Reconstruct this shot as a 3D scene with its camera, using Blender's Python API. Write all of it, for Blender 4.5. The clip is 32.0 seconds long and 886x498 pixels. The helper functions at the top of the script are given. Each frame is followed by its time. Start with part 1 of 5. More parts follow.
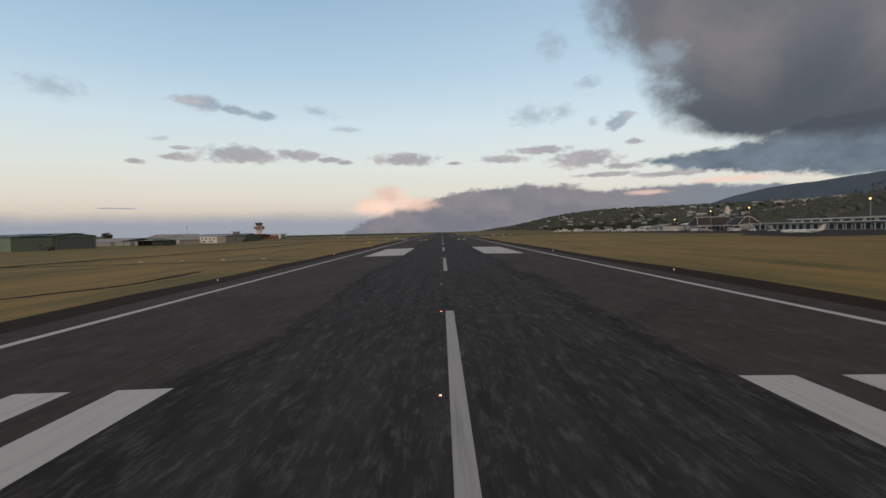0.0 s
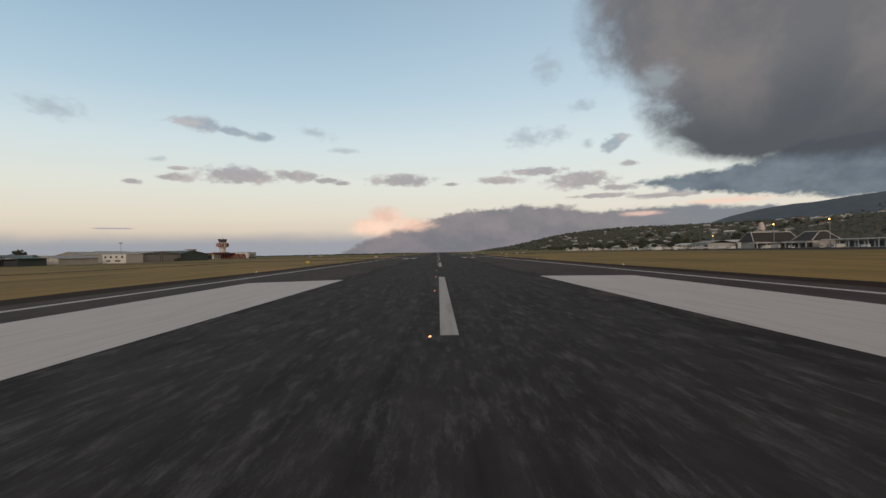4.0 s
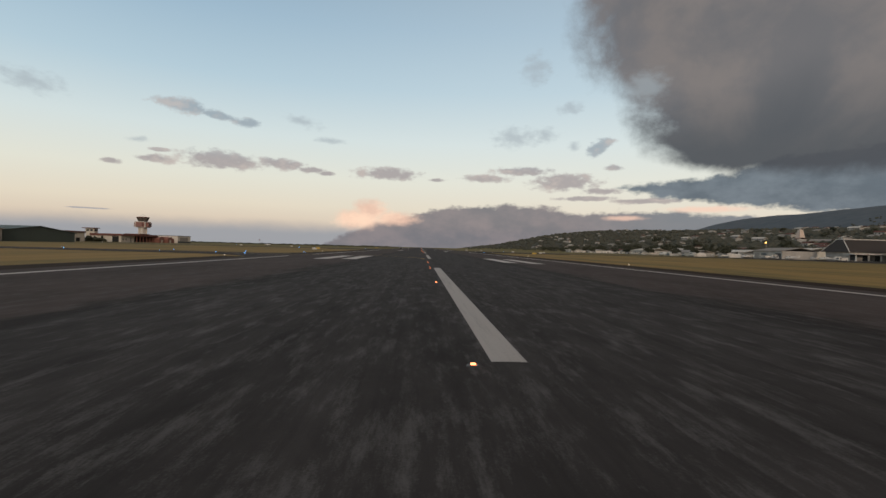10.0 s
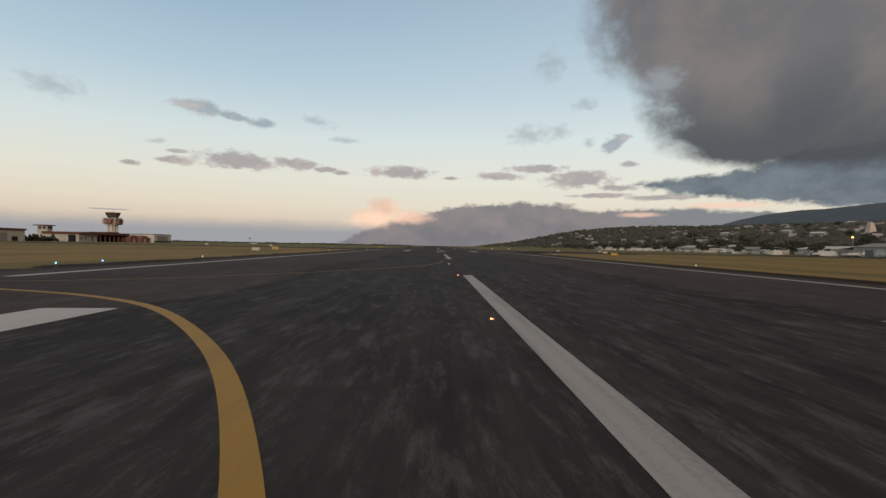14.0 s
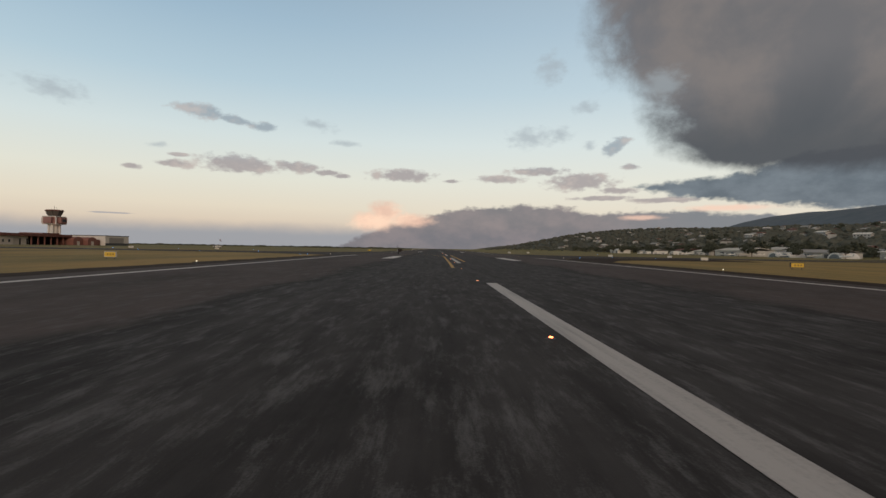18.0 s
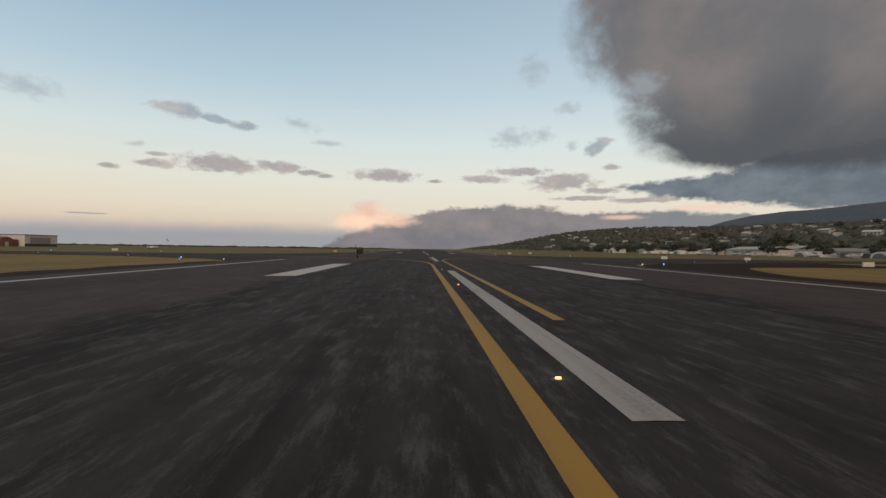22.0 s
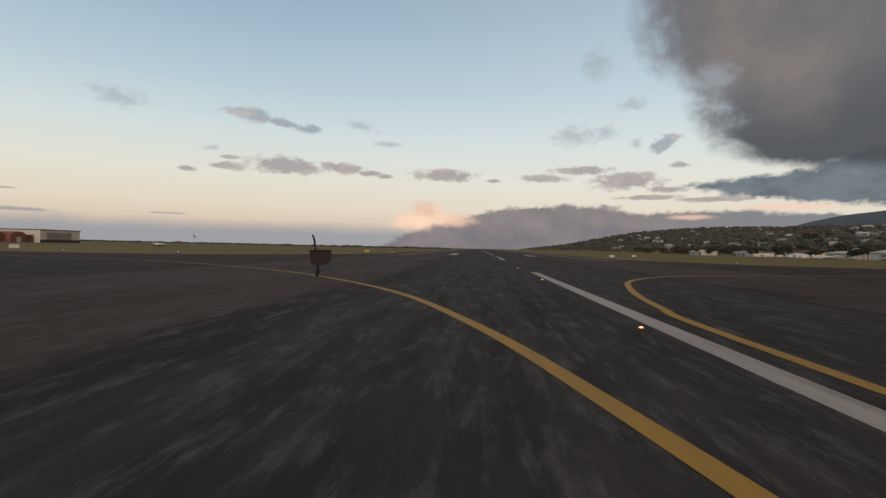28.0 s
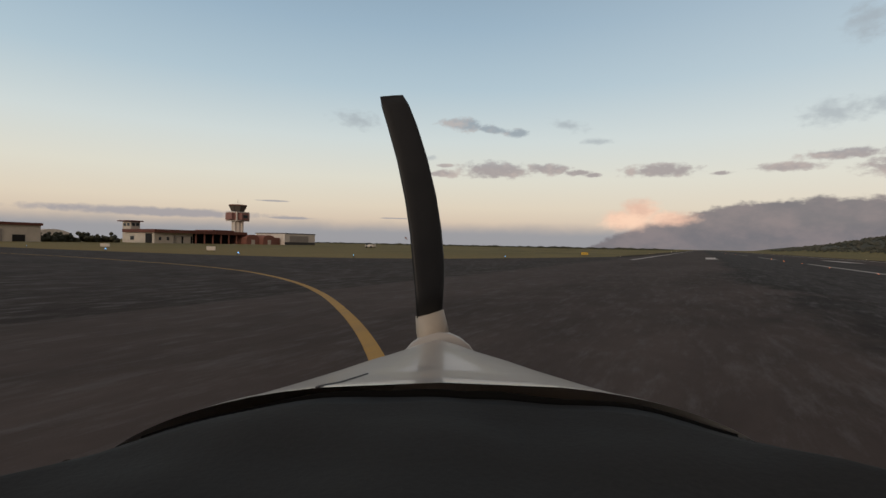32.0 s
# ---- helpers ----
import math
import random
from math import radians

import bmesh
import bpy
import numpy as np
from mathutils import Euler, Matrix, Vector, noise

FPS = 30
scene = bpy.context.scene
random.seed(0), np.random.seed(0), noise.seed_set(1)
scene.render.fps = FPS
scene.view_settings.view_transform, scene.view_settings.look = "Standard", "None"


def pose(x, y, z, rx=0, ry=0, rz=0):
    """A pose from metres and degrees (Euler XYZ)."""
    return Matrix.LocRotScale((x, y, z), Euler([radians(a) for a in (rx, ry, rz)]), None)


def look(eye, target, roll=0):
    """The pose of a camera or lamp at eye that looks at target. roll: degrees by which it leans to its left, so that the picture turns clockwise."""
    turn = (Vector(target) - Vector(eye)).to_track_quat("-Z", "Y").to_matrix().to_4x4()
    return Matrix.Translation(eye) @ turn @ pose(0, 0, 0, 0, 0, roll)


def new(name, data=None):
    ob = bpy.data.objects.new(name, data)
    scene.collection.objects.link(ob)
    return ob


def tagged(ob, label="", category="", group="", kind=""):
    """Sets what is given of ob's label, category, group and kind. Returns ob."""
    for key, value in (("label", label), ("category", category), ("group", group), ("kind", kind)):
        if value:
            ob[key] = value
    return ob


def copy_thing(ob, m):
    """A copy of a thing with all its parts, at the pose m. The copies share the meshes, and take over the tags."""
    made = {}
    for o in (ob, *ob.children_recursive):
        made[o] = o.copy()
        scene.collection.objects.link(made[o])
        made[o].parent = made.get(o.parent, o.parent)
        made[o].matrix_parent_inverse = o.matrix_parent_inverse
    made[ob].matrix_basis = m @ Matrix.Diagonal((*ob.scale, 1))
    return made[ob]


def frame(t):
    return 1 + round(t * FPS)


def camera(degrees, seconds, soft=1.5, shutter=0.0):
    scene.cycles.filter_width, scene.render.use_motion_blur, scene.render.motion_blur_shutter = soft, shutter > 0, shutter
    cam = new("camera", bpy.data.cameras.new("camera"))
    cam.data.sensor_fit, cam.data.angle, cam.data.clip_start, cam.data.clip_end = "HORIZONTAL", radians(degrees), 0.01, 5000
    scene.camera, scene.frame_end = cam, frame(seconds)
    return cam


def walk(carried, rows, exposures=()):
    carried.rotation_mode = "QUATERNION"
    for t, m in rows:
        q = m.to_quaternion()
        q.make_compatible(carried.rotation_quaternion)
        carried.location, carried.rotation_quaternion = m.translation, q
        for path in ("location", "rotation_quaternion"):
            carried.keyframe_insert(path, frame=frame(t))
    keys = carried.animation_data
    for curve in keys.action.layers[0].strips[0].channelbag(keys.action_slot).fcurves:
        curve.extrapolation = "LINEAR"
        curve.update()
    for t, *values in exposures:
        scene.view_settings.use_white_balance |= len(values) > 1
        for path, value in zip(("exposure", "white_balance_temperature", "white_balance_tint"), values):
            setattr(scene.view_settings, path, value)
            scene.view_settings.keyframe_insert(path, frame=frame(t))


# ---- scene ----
cam = camera(83.18, 32.0, soft=1.5)

# seconds, place in metres, then heading (to the right of the runway's), pitch and lean in degrees
PATH = [
    (0, -0.36, 306.74, 4.67, 0.10, -2.00, -1.27),
    (0.5, -0.40, 320.31, 4.35, 0.26, -1.69, -1.81),
    (1, -0.26, 333.93, 3.95, 0.39, -1.44, -2.03),
    (1.5, -0.28, 347.65, 3.59, 0.20, -1.31, -1.20),
    (2, -0.38, 361.38, 3.32, 0.18, -1.14, -0.89),
    (2.5, -0.32, 374.77, 3.09, 0.34, -0.88, -2.25),
    (3, -0.27, 387.83, 2.67, 0.45, -0.61, -2.42),
    (3.5, -0.25, 400.67, 2.41, 0.53, -0.18, -1.85),
    (5.5, -0.24, 448.33, 1.48, 0.42, 2.08, -0.22),
    (6, -0.33, 459.00, 1.54, 0.52, 2.58, -0.10),
    (6.5, -0.40, 469.47, 1.49, 0.89, 2.99, -0.19),
    (7, -0.47, 479.76, 1.48, 1.01, 3.61, 0.45),
    (7.5, -0.65, 489.91, 1.48, 0.80, 3.63, 1.04),
    (8, -0.93, 499.96, 1.50, 1.13, 3.44, 1.22),
    (8.5, -1.15, 509.93, 1.49, 1.94, 2.78, 1.36),
    (9, -1.26, 519.84, 1.49, 2.40, 1.61, 1.49),
    (9.5, -1.24, 529.70, 1.48, 2.46, 0.59, 1.57),
    (10, -1.20, 539.49, 1.48, 2.53, -0.13, 1.46),
    (10.5, -1.10, 549.15, 1.48, 2.64, -0.38, 1.38),
    (11, -1.04, 558.63, 1.48, 2.79, -0.50, 1.40),
    (11.5, -1.08, 567.77, 1.48, 2.53, -0.54, 1.58),
    (12, -1.17, 576.62, 1.48, 1.95, -0.50, 1.53),
    (12.5, -1.27, 585.27, 1.48, 1.39, -0.49, 1.36),
    (13, -1.25, 593.62, 1.47, 1.31, -0.44, 1.26),
    (13.5, -1.39, 602.24, 1.47, 1.14, -0.37, 1.16),
    (14, -1.67, 610.75, 1.47, 0.91, -0.37, 1.09),
    (14.5, -1.87, 619.20, 1.48, 0.80, -0.30, 1.05),
    (16.5, -2.06, 650.88, 1.48, 0.66, -0.18, 1.06),
    (17, -2.19, 658.71, 1.48, 0.65, -0.15, 1.06),
    (17.5, -2.33, 666.47, 1.48, 0.71, -0.11, 1.07),
    (18, -2.47, 673.98, 1.48, 0.79, -0.03, 1.01),
    (18.5, -2.43, 681.08, 1.48, 1.16, 0.07, 0.87),
    (19, -2.41, 687.61, 1.48, 1.60, 0.14, 0.93),
    (19.5, -2.61, 693.53, 1.48, 1.87, 0.24, 0.99),
    (20, -2.73, 698.99, 1.47, 2.09, 0.11, 1.05),
    (20.5, -2.56, 704.25, 1.47, 2.14, 0.07, 0.95),
    (21, -2.33, 709.64, 1.48, 2.43, 0.03, 0.94),
    (21.5, -2.16, 715.44, 1.47, 2.65, 0.04, 0.98),
    (22, -2.11, 721.73, 1.48, 2.65, -0.00, 0.80),
    (22.5, -2.18, 728.01, 1.48, 2.33, 0.02, 0.82),
    (23, -2.23, 733.83, 1.48, 1.91, -0.00, 0.75),
    (23.5, -2.22, 739.20, 1.46, 1.59, 0.06, 0.75),
    (24, -2.23, 744.58, 1.47, 1.36, 0.18, 0.67),
    (24.5, -2.22, 749.94, 1.49, 0.99, 0.03, 0.59),
    (25, -2.29, 755.14, 1.48, 0.53, 0.13, 0.59),
    (25.5, -2.37, 759.97, 1.48, 0.22, 0.35, 0.51),
    (27.5, -3.43, 773.70, 1.47, -2.57, 0.07, 1.10),
    (28, -3.71, 777.43, 1.48, -3.98, -0.14, 1.26),
    (28.5, -4.08, 781.06, 1.48, -5.81, -0.46, 1.15),
    (29, -4.65, 784.50, 1.48, -7.93, -0.60, 0.87),
    (29.5, -5.46, 787.74, 1.48, -11.25, -0.64, 0.77),
    (30, -6.49, 790.80, 1.48, -15.22, -0.54, 0.73),
    (30.5, -7.69, 793.74, 1.48, -18.77, -0.46, 0.77),
    (31, -8.95, 796.63, 1.48, -21.96, -0.43, 0.85),
    (31.5, -10.26, 799.47, 1.48, -24.77, -0.42, 0.95),
    (32, -11.59, 802.29, 1.48, -27.35, -0.49, 1.13),
]


def view(x, y, z, yaw, pitch, lean):
    """A camera pose from its place and its heading."""
    a, b = radians(yaw), radians(pitch)
    way = Vector((math.sin(a) * math.cos(b), math.cos(a) * math.cos(b), math.sin(b)))
    return look((x, y, z), Vector((x, y, z)) + way, lean)


walk(cam, [(row[0], view(*row[1:])) for row in PATH],
     [(0, 0.0, 6020, 10), (3, 0.0, 6210, 10), (6, 0.0, 6420, 10), (10, 0.0, 6500, 10), (26, 0.0, 6560, 11), (32, -0.1, 6650, 12)])

# ---- the evening sky, and a faint broad glow from the low sun ----
world = bpy.data.worlds.new("evening_sky")
scene.world = world
world.use_nodes = True
WN, WL = world.node_tree.nodes, world.node_tree.links
WN.clear()


def wire(node, slot, value):
    if isinstance(value, bpy.types.NodeSocket):
        node.id_data.links.new(value, node.inputs[slot])
    elif value is not None:
        node.inputs[slot].default_value = value


def math_node(tree, op, a, b=None, c=None, clamp=False):
    node = tree.nodes.new("ShaderNodeMath")
    node.operation, node.use_clamp = op, clamp
    for i, v in enumerate((a, b, c)):
        wire(node, i, v)
    return node.outputs[0]


def mix_colour(tree, factor, a, b, how="MIX"):
    node = tree.nodes.new("ShaderNodeMix")
    node.data_type, node.blend_type = "RGBA", how
    wire(node, 0, factor)
    wire(node, 6, a)
    wire(node, 7, b)
    return node.outputs[2]


def ramp_node(tree, factor, stops, how="LINEAR"):
    node = tree.nodes.new("ShaderNodeValToRGB")
    node.color_ramp.interpolation = how
    while len(node.color_ramp.elements) < len(stops):
        node.color_ramp.elements.new(0.5)
    for e, (at, colour) in zip(node.color_ramp.elements, stops):
        e.position = at
        e.color = (*colour, 1) if len(colour) == 3 else colour
    wire(node, 0, factor)
    return node.outputs[0]


def noise_node(tree, vector, scale, detail=4.0, rough=0.55, warp=0.0):
    node = tree.nodes.new("ShaderNodeTexNoise")
    wire(node, "Vector", vector)
    node.inputs["Scale"].default_value = scale
    node.inputs["Detail"].default_value = detail
    node.inputs["Roughness"].default_value = rough
    node.inputs["Distortion"].default_value = warp
    return node


def map_range(tree, value, a, b, c=0.0, d=1.0, smooth=True):
    node = tree.nodes.new("ShaderNodeMapRange")
    node.interpolation_type = "SMOOTHSTEP" if smooth else "LINEAR"
    for i, v in enumerate((value, a, b, c, d)):
        wire(node, i, v)
    return node.outputs[0]


W = world.node_tree
coord = WN.new("ShaderNodeTexCoord").outputs["Generated"]
split = WN.new("ShaderNodeSeparateXYZ")
wire(split, 0, coord)
az = math_node(W, "MULTIPLY", math_node(W, "ARCTAN2", split.outputs[0], split.outputs[1]), 57.296)
el = math_node(W, "MULTIPLY", math_node(W, "ARCSINE", split.outputs[2]), 57.296)
flat = WN.new("ShaderNodeCombineXYZ")
wire(flat, 0, az)
wire(flat, 1, math_node(W, "MULTIPLY", el, 1.7))

# clear sky: pale blue above, cream and peach towards the horizon
sky_tex = WN.new("ShaderNodeTexSky")
sky_tex.sky_type, sky_tex.sun_disc = "NISHITA", False
sky_tex.sun_elevation, sky_tex.sun_rotation = radians(2.0), radians(165.0)
nishita = mix_colour(W, 1.0, sky_tex.outputs[0], (0.10, 0.10, 0.10, 1), "MULTIPLY")
clear = ramp_node(W, map_range(W, el, -2.0, 60.0, smooth=False), [
    (0.0, (0.58, 0.47, 0.40)), (0.065, (0.71, 0.59, 0.47)), (0.10, (0.80, 0.72, 0.58)), (0.15, (0.79, 0.79, 0.69)),
    (0.22, (0.68, 0.77, 0.77)), (0.31, (0.48, 0.63, 0.72)), (0.41, (0.355, 0.505, 0.63)), (0.52, (0.26, 0.385, 0.505)), (0.65, (0.29, 0.275, 0.27)), (1.0, (0.29, 0.255, 0.235))])
sky_colour = mix_colour(W, 0.05, clear, nishita)
sky_colour = mix_colour(W, map_range(W, az, -30.0, 22.0, 0.0, 0.13), sky_colour, (0.93, 0.96, 0.93, 1))

# wisps that break up every cloud's edge
w1 = noise_node(W, flat.outputs[0], 0.16, 7.0, 0.62).outputs["Fac"]
w2 = noise_node(W, flat.outputs[0], 0.75, 6.0, 0.58).outputs["Fac"]
even = WN.new("ShaderNodeCombineXYZ")
wire(even, 0, math_node(W, "MULTIPLY", az, 0.95))
wire(even, 1, el)
w3 = noise_node(W, even.outputs[0], 0.085, 5.0, 0.50, 0.7).outputs["Fac"]
w4 = noise_node(W, even.outputs[0], 0.21, 8.0, 0.60, 0.35).outputs["Fac"]
w5 = noise_node(W, even.outputs[0], 0.9, 6.0, 0.62).outputs["Fac"]
small_wisp = math_node(W, "ADD", math_node(W, "MULTIPLY", w1, 0.5), math_node(W, "MULTIPLY", w2, 1.6))
big_wisp = math_node(W, "ADD", math_node(W, "MULTIPLY", w4, 7.5), math_node(W, "MULTIPLY", w5, 2.4))


def curve(value, points):
    """A value that runs through (in, out) points, for the outline of a cloud bank."""
    xs, ys = [q[0] for q in points], [q[1] for q in points]
    lo, hi = min(ys), max(ys)
    stops = [((x - xs[0]) / (xs[-1] - xs[0]), [(y - lo) / (hi - lo)] * 3) for x, y in points]
    return map_range(W, ramp_node(W, map_range(W, value, xs[0], xs[-1], smooth=False), stops), 0.0, 1.0, lo, hi, smooth=False)


def cloud(u, v, a, b, wisp, amount, mean, soft, tilt=0.0):
    """Coverage of one cloud round azimuth u and height v, both in degrees."""
    du = math_node(W, "SUBTRACT", az, u)
    dv = math_node(W, "SUBTRACT", el, v)
    if tilt:
        dv = math_node(W, "ADD", dv, math_node(W, "MULTIPLY", du, tilt))
    r2 = math_node(W, "ADD", math_node(W, "POWER", math_node(W, "ABSOLUTE", math_node(W, "DIVIDE", du, a)), 2.0),
                   math_node(W, "POWER", math_node(W, "ABSOLUTE", math_node(W, "DIVIDE", dv, b)), 2.0))
    body = math_node(W, "SUBTRACT", 1.0, math_node(W, "SQRT", r2))
    rough = math_node(W, "MULTIPLY", math_node(W, "SUBTRACT", wisp, mean), amount)
    return map_range(W, math_node(W, "ADD", body, rough), -soft * 0.3, soft)


def join(covers):
    out = covers[0]
    for c in covers[1:]:
        out = math_node(W, "MAXIMUM", out, c)
    return out


def cover(clouds, wisp, amount, mean, soft):
    return join([cloud(*c[:4], wisp, amount, mean, soft, *c[4:]) for c in clouds])


# the long mauve bank over the horizon, and the haze below it
bank_top = curve(az, [(-14.0, -2.0), (-11.0, 0.2), (-8.0, 1.7), (-5.0, 2.8), (-1.0, 3.9), (3.6, 4.8), (9.4, 5.2), (14.0, 4.9), (18.0, 4.2), (24.0, 4.5), (27.5, 4.6), (31.0, 4.1), (36.0, 3.8), (60.0, 3.4)])
bank_edge = math_node(W, "ADD", math_node(W, "SUBTRACT", bank_top, el), math_node(W, "ADD", math_node(W, "MULTIPLY", math_node(W, "SUBTRACT", w2, 0.5), 1.5), math_node(W, "MULTIPLY", math_node(W, "SUBTRACT", w1, 0.5), 1.3)))
BANK = map_range(W, bank_edge, -0.12, 0.45)
haze_top = math_node(W, "ADD", el, math_node(W, "MULTIPLY", math_node(W, "SUBTRACT", w1, 0.5), 1.0))
HAZE = map_range(W, haze_top, 2.9, 1.1)
PINK = cover([(-5.9, 3.9, 2.1, 1.5), (-7.4, 3.0, 2.6, 1.2), (-3.2, 3.2, 3.0, 0.85)], small_wisp, 0.65, 0.95, 0.7)
GLOW = cover([(30.4, 4.6, 4.4, 0.36), (22.4, 3.7, 2.2, 0.28)], small_wisp, 0.8, 0.98, 0.8)
SMALL = cover([(-25.0, 13.5, 2.6, 0.75, 0.06), (-22.0, 13.0, 2.2, 0.4, 0.12), (-19.2, 12.6, 1.4, 0.5), (-21.6, 8.5, 4.0, 1.0), (-27.4, 8.1, 1.7, 0.45), (-27.2, 9.0, 0.9, 0.2),
               (-31.2, 7.5, 0.9, 0.3), (-15.6, 8.6, 2.6, 0.6, 0.06), (-12.6, 8.2, 1.6, 0.35), (-10.8, 7.9, 0.9, 0.25), (-4.0, 8.2, 3.7, 0.72), (1.7, 7.7, 1.0, 0.22),
               (11.2, 8.8, 3.4, 0.5), (7.2, 8.0, 2.7, 0.42), (15.9, 7.6, 3.7, 1.0), (20.0, 6.6, 2.4, 0.35), (18.3, 5.8, 3.6, 0.28), (24.6, 5.5, 4.0, 0.3), (21.3, 9.1, 1.1, 0.32),
               (19.6, 11.3, 1.6, 0.8, -0.3)], small_wisp, 1.3, 1.0, 0.55)
FAINT = cover([(-13.7, 13.3, 1.9, 0.55, 0.2), (-10.6, 11.5, 1.4, 0.32), (-29.0, 9.8, 0.9, 0.3), (10.6, 12.5, 2.6, 1.1), (13.8, 12.7, 1.3, 0.9), (16.9, 11.5, 0.8, 0.5),
               (-37.3, 13.6, 2.6, 0.9, 0.12), (12.6, 19.5, 1.6, 1.6), (16.5, 15.5, 1.4, 0.7)], small_wisp, 1.6, 1.02, 1.1)
STREAK = cover([(-57.0, 2.75, 11.5, 0.5), (-46.5, 4.4, 2.0, 0.10), (-44.5, 2.6, 2.6, 0.16), (-33.0, 2.9, 2.0, 0.08)], small_wisp, 0.7, 1.05, 0.5)
# the blue-grey sheet under the great cloud
sheet_top = curve(az, [(19.0, 6.2), (21.5, 7.0), (24.0, 7.4), (28.0, 7.8), (32.0, 8.2), (37.0, 9.6), (75.0, 12.0)])
sheet_foot = curve(az, [(19.0, 7.2), (21.5, 6.9), (24.0, 6.2), (29.0, 5.2), (36.0, 4.5), (44.0, 3.4), (75.0, 2.0)])
sheet = math_node(W, "MINIMUM", math_node(W, "SUBTRACT", sheet_top, el), math_node(W, "SUBTRACT", el, sheet_foot))
RIGHT = map_range(W, math_node(W, "ADD", sheet, math_node(W, "ADD", math_node(W, "MULTIPLY", math_node(W, "SUBTRACT", w2, 0.5), 1.6), math_node(W, "MULTIPLY", math_node(W, "SUBTRACT", w1, 0.5), 1.2))), -0.15, 0.55)
# the great cloud: a ragged edge towards the open sky, a flat dark foot
big_left = curve(el, [(8.0, 31.0), (9.5, 25.0), (11.5, 22.6), (13.5, 22.1), (15.5, 21.2), (17.3, 19.2), (20.0, 17.4), (26.0, 15.2), (45.0, 12.0)])
big_foot = curve(az, [(14.0, 10.4), (22.0, 9.6), (25.0, 9.2), (28.0, 8.3), (32.0, 7.5), (38.0, 7.2), (44.0, 7.4), (90.0, 8.0)])
gap = cloud(24.2, 17.2, 2.4, 1.7, small_wisp, 0.8, 1.05, 0.8)
big_body = math_node(W, "MINIMUM", math_node(W, "SUBTRACT", az, big_left), math_node(W, "MULTIPLY", math_node(W, "SUBTRACT", el, big_foot), 3.2))
big_body = math_node(W, "ADD", big_body, math_node(W, "SUBTRACT", big_wisp, 5.35))
BIG = math_node(W, "MULTIPLY", map_range(W, big_body, -1.4, 4.2), math_node(W, "SUBTRACT", 1.0, math_node(W, "MULTIPLY", gap, 0.28)))
BIG = math_node(W, "MULTIPLY", BIG, map_range(W, el, 75.0, 45.0))

puff = math_node(W, "ADD", math_node(W, "MULTIPLY", w3, 0.75), math_node(W, "MULTIPLY", w4, 0.35))
thick = map_range(W, puff, 0.44, 0.66)
depth = map_range(W, big_body, 0.5, 9.0)
big_colour = mix_colour(W, thick, (0.152, 0.147, 0.152, 1), (0.210, 0.186, 0.177, 1))
big_colour = mix_colour(W, math_node(W, "SUBTRACT", 0.55, math_node(W, "MULTIPLY", depth, 0.55)), big_colour, (0.140, 0.150, 0.172, 1))
big_colour = mix_colour(W, map_range(W, math_node(W, "ADD", el, math_node(W, "MULTIPLY", math_node(W, "SUBTRACT", w3, 0.5), 9.0)), 18.5, 9.5, 0.0, 0.92), big_colour, (0.072, 0.080, 0.092, 1))
bank_colour = mix_colour(W, map_range(W, w1, 0.35, 0.65), (0.178, 0.176, 0.194, 1), (0.258, 0.226, 0.234, 1))
small_colour = mix_colour(W, map_range(W, math_node(W, "ADD", math_node(W, "MULTIPLY", w1, 0.7), math_node(W, "MULTIPLY", w2, 0.3)), 0.47, 0.62, 0.0, 0.6), mix_colour(W, map_range(W, el, 10.5, 8.5), (0.30, 0.36, 0.41, 1), (0.345, 0.305, 0.315, 1)), (0.60, 0.50, 0.45, 1))
bank_colour = mix_colour(W, map_range(W, az, 16.0, 29.0, 0.0, 0.8), bank_colour, (0.185, 0.212, 0.240, 1))
layers = sky_colour
layers = mix_colour(W, math_node(W, "MULTIPLY", HAZE, 0.9), layers, (0.315, 0.335, 0.37, 1))
layers = mix_colour(W, math_node(W, "MULTIPLY", FAINT, 0.6), layers, (0.36, 0.41, 0.45, 1))
layers = mix_colour(W, math_node(W, "MULTIPLY", STREAK, 0.8), layers, (0.33, 0.33, 0.37, 1))
layers = mix_colour(W, math_node(W, "MULTIPLY", SMALL, 0.82), layers, small_colour)
layers = mix_colour(W, math_node(W, "MULTIPLY", BANK, 0.93), layers, bank_colour)
layers = mix_colour(W, math_node(W, "MULTIPLY", PINK, 0.9), layers, mix_colour(W, map_range(W, w1, 0.38, 0.62), (0.80, 0.53, 0.41, 1), (1.05, 0.73, 0.54, 1)))
layers = mix_colour(W, math_node(W, "MULTIPLY", GLOW, 0.7), layers, (0.95, 0.63, 0.49, 1))
layers = mix_colour(W, math_node(W, "MULTIPLY", RIGHT, 0.95), layers, mix_colour(W, map_range(W, w1, 0.36, 0.64), (0.100, 0.130, 0.162, 1), (0.165, 0.202, 0.238, 1)))
layers = mix_colour(W, math_node(W, "MULTIPLY", BIG, 0.97), layers, big_colour)
ground_side = map_range(W, el, 0.0, -1.5)
layers = mix_colour(W, ground_side, layers, (0.10, 0.10, 0.11, 1))
back = WN.new("ShaderNodeBackground")
wire(back, 0, layers)
back.inputs[1].default_value = 1.0
wire(WN.new("ShaderNodeOutputWorld"), 0, back.outputs[0])

sun = new("sun", bpy.data.lights.new("sun", "SUN"))
sun.data.energy, sun.data.angle, sun.data.color = 1.0, radians(14), (1.0, 0.80, 0.62)
sun.matrix_world = look((0, 0, 0), (-math.sin(radians(15)), 1.0, -0.22))

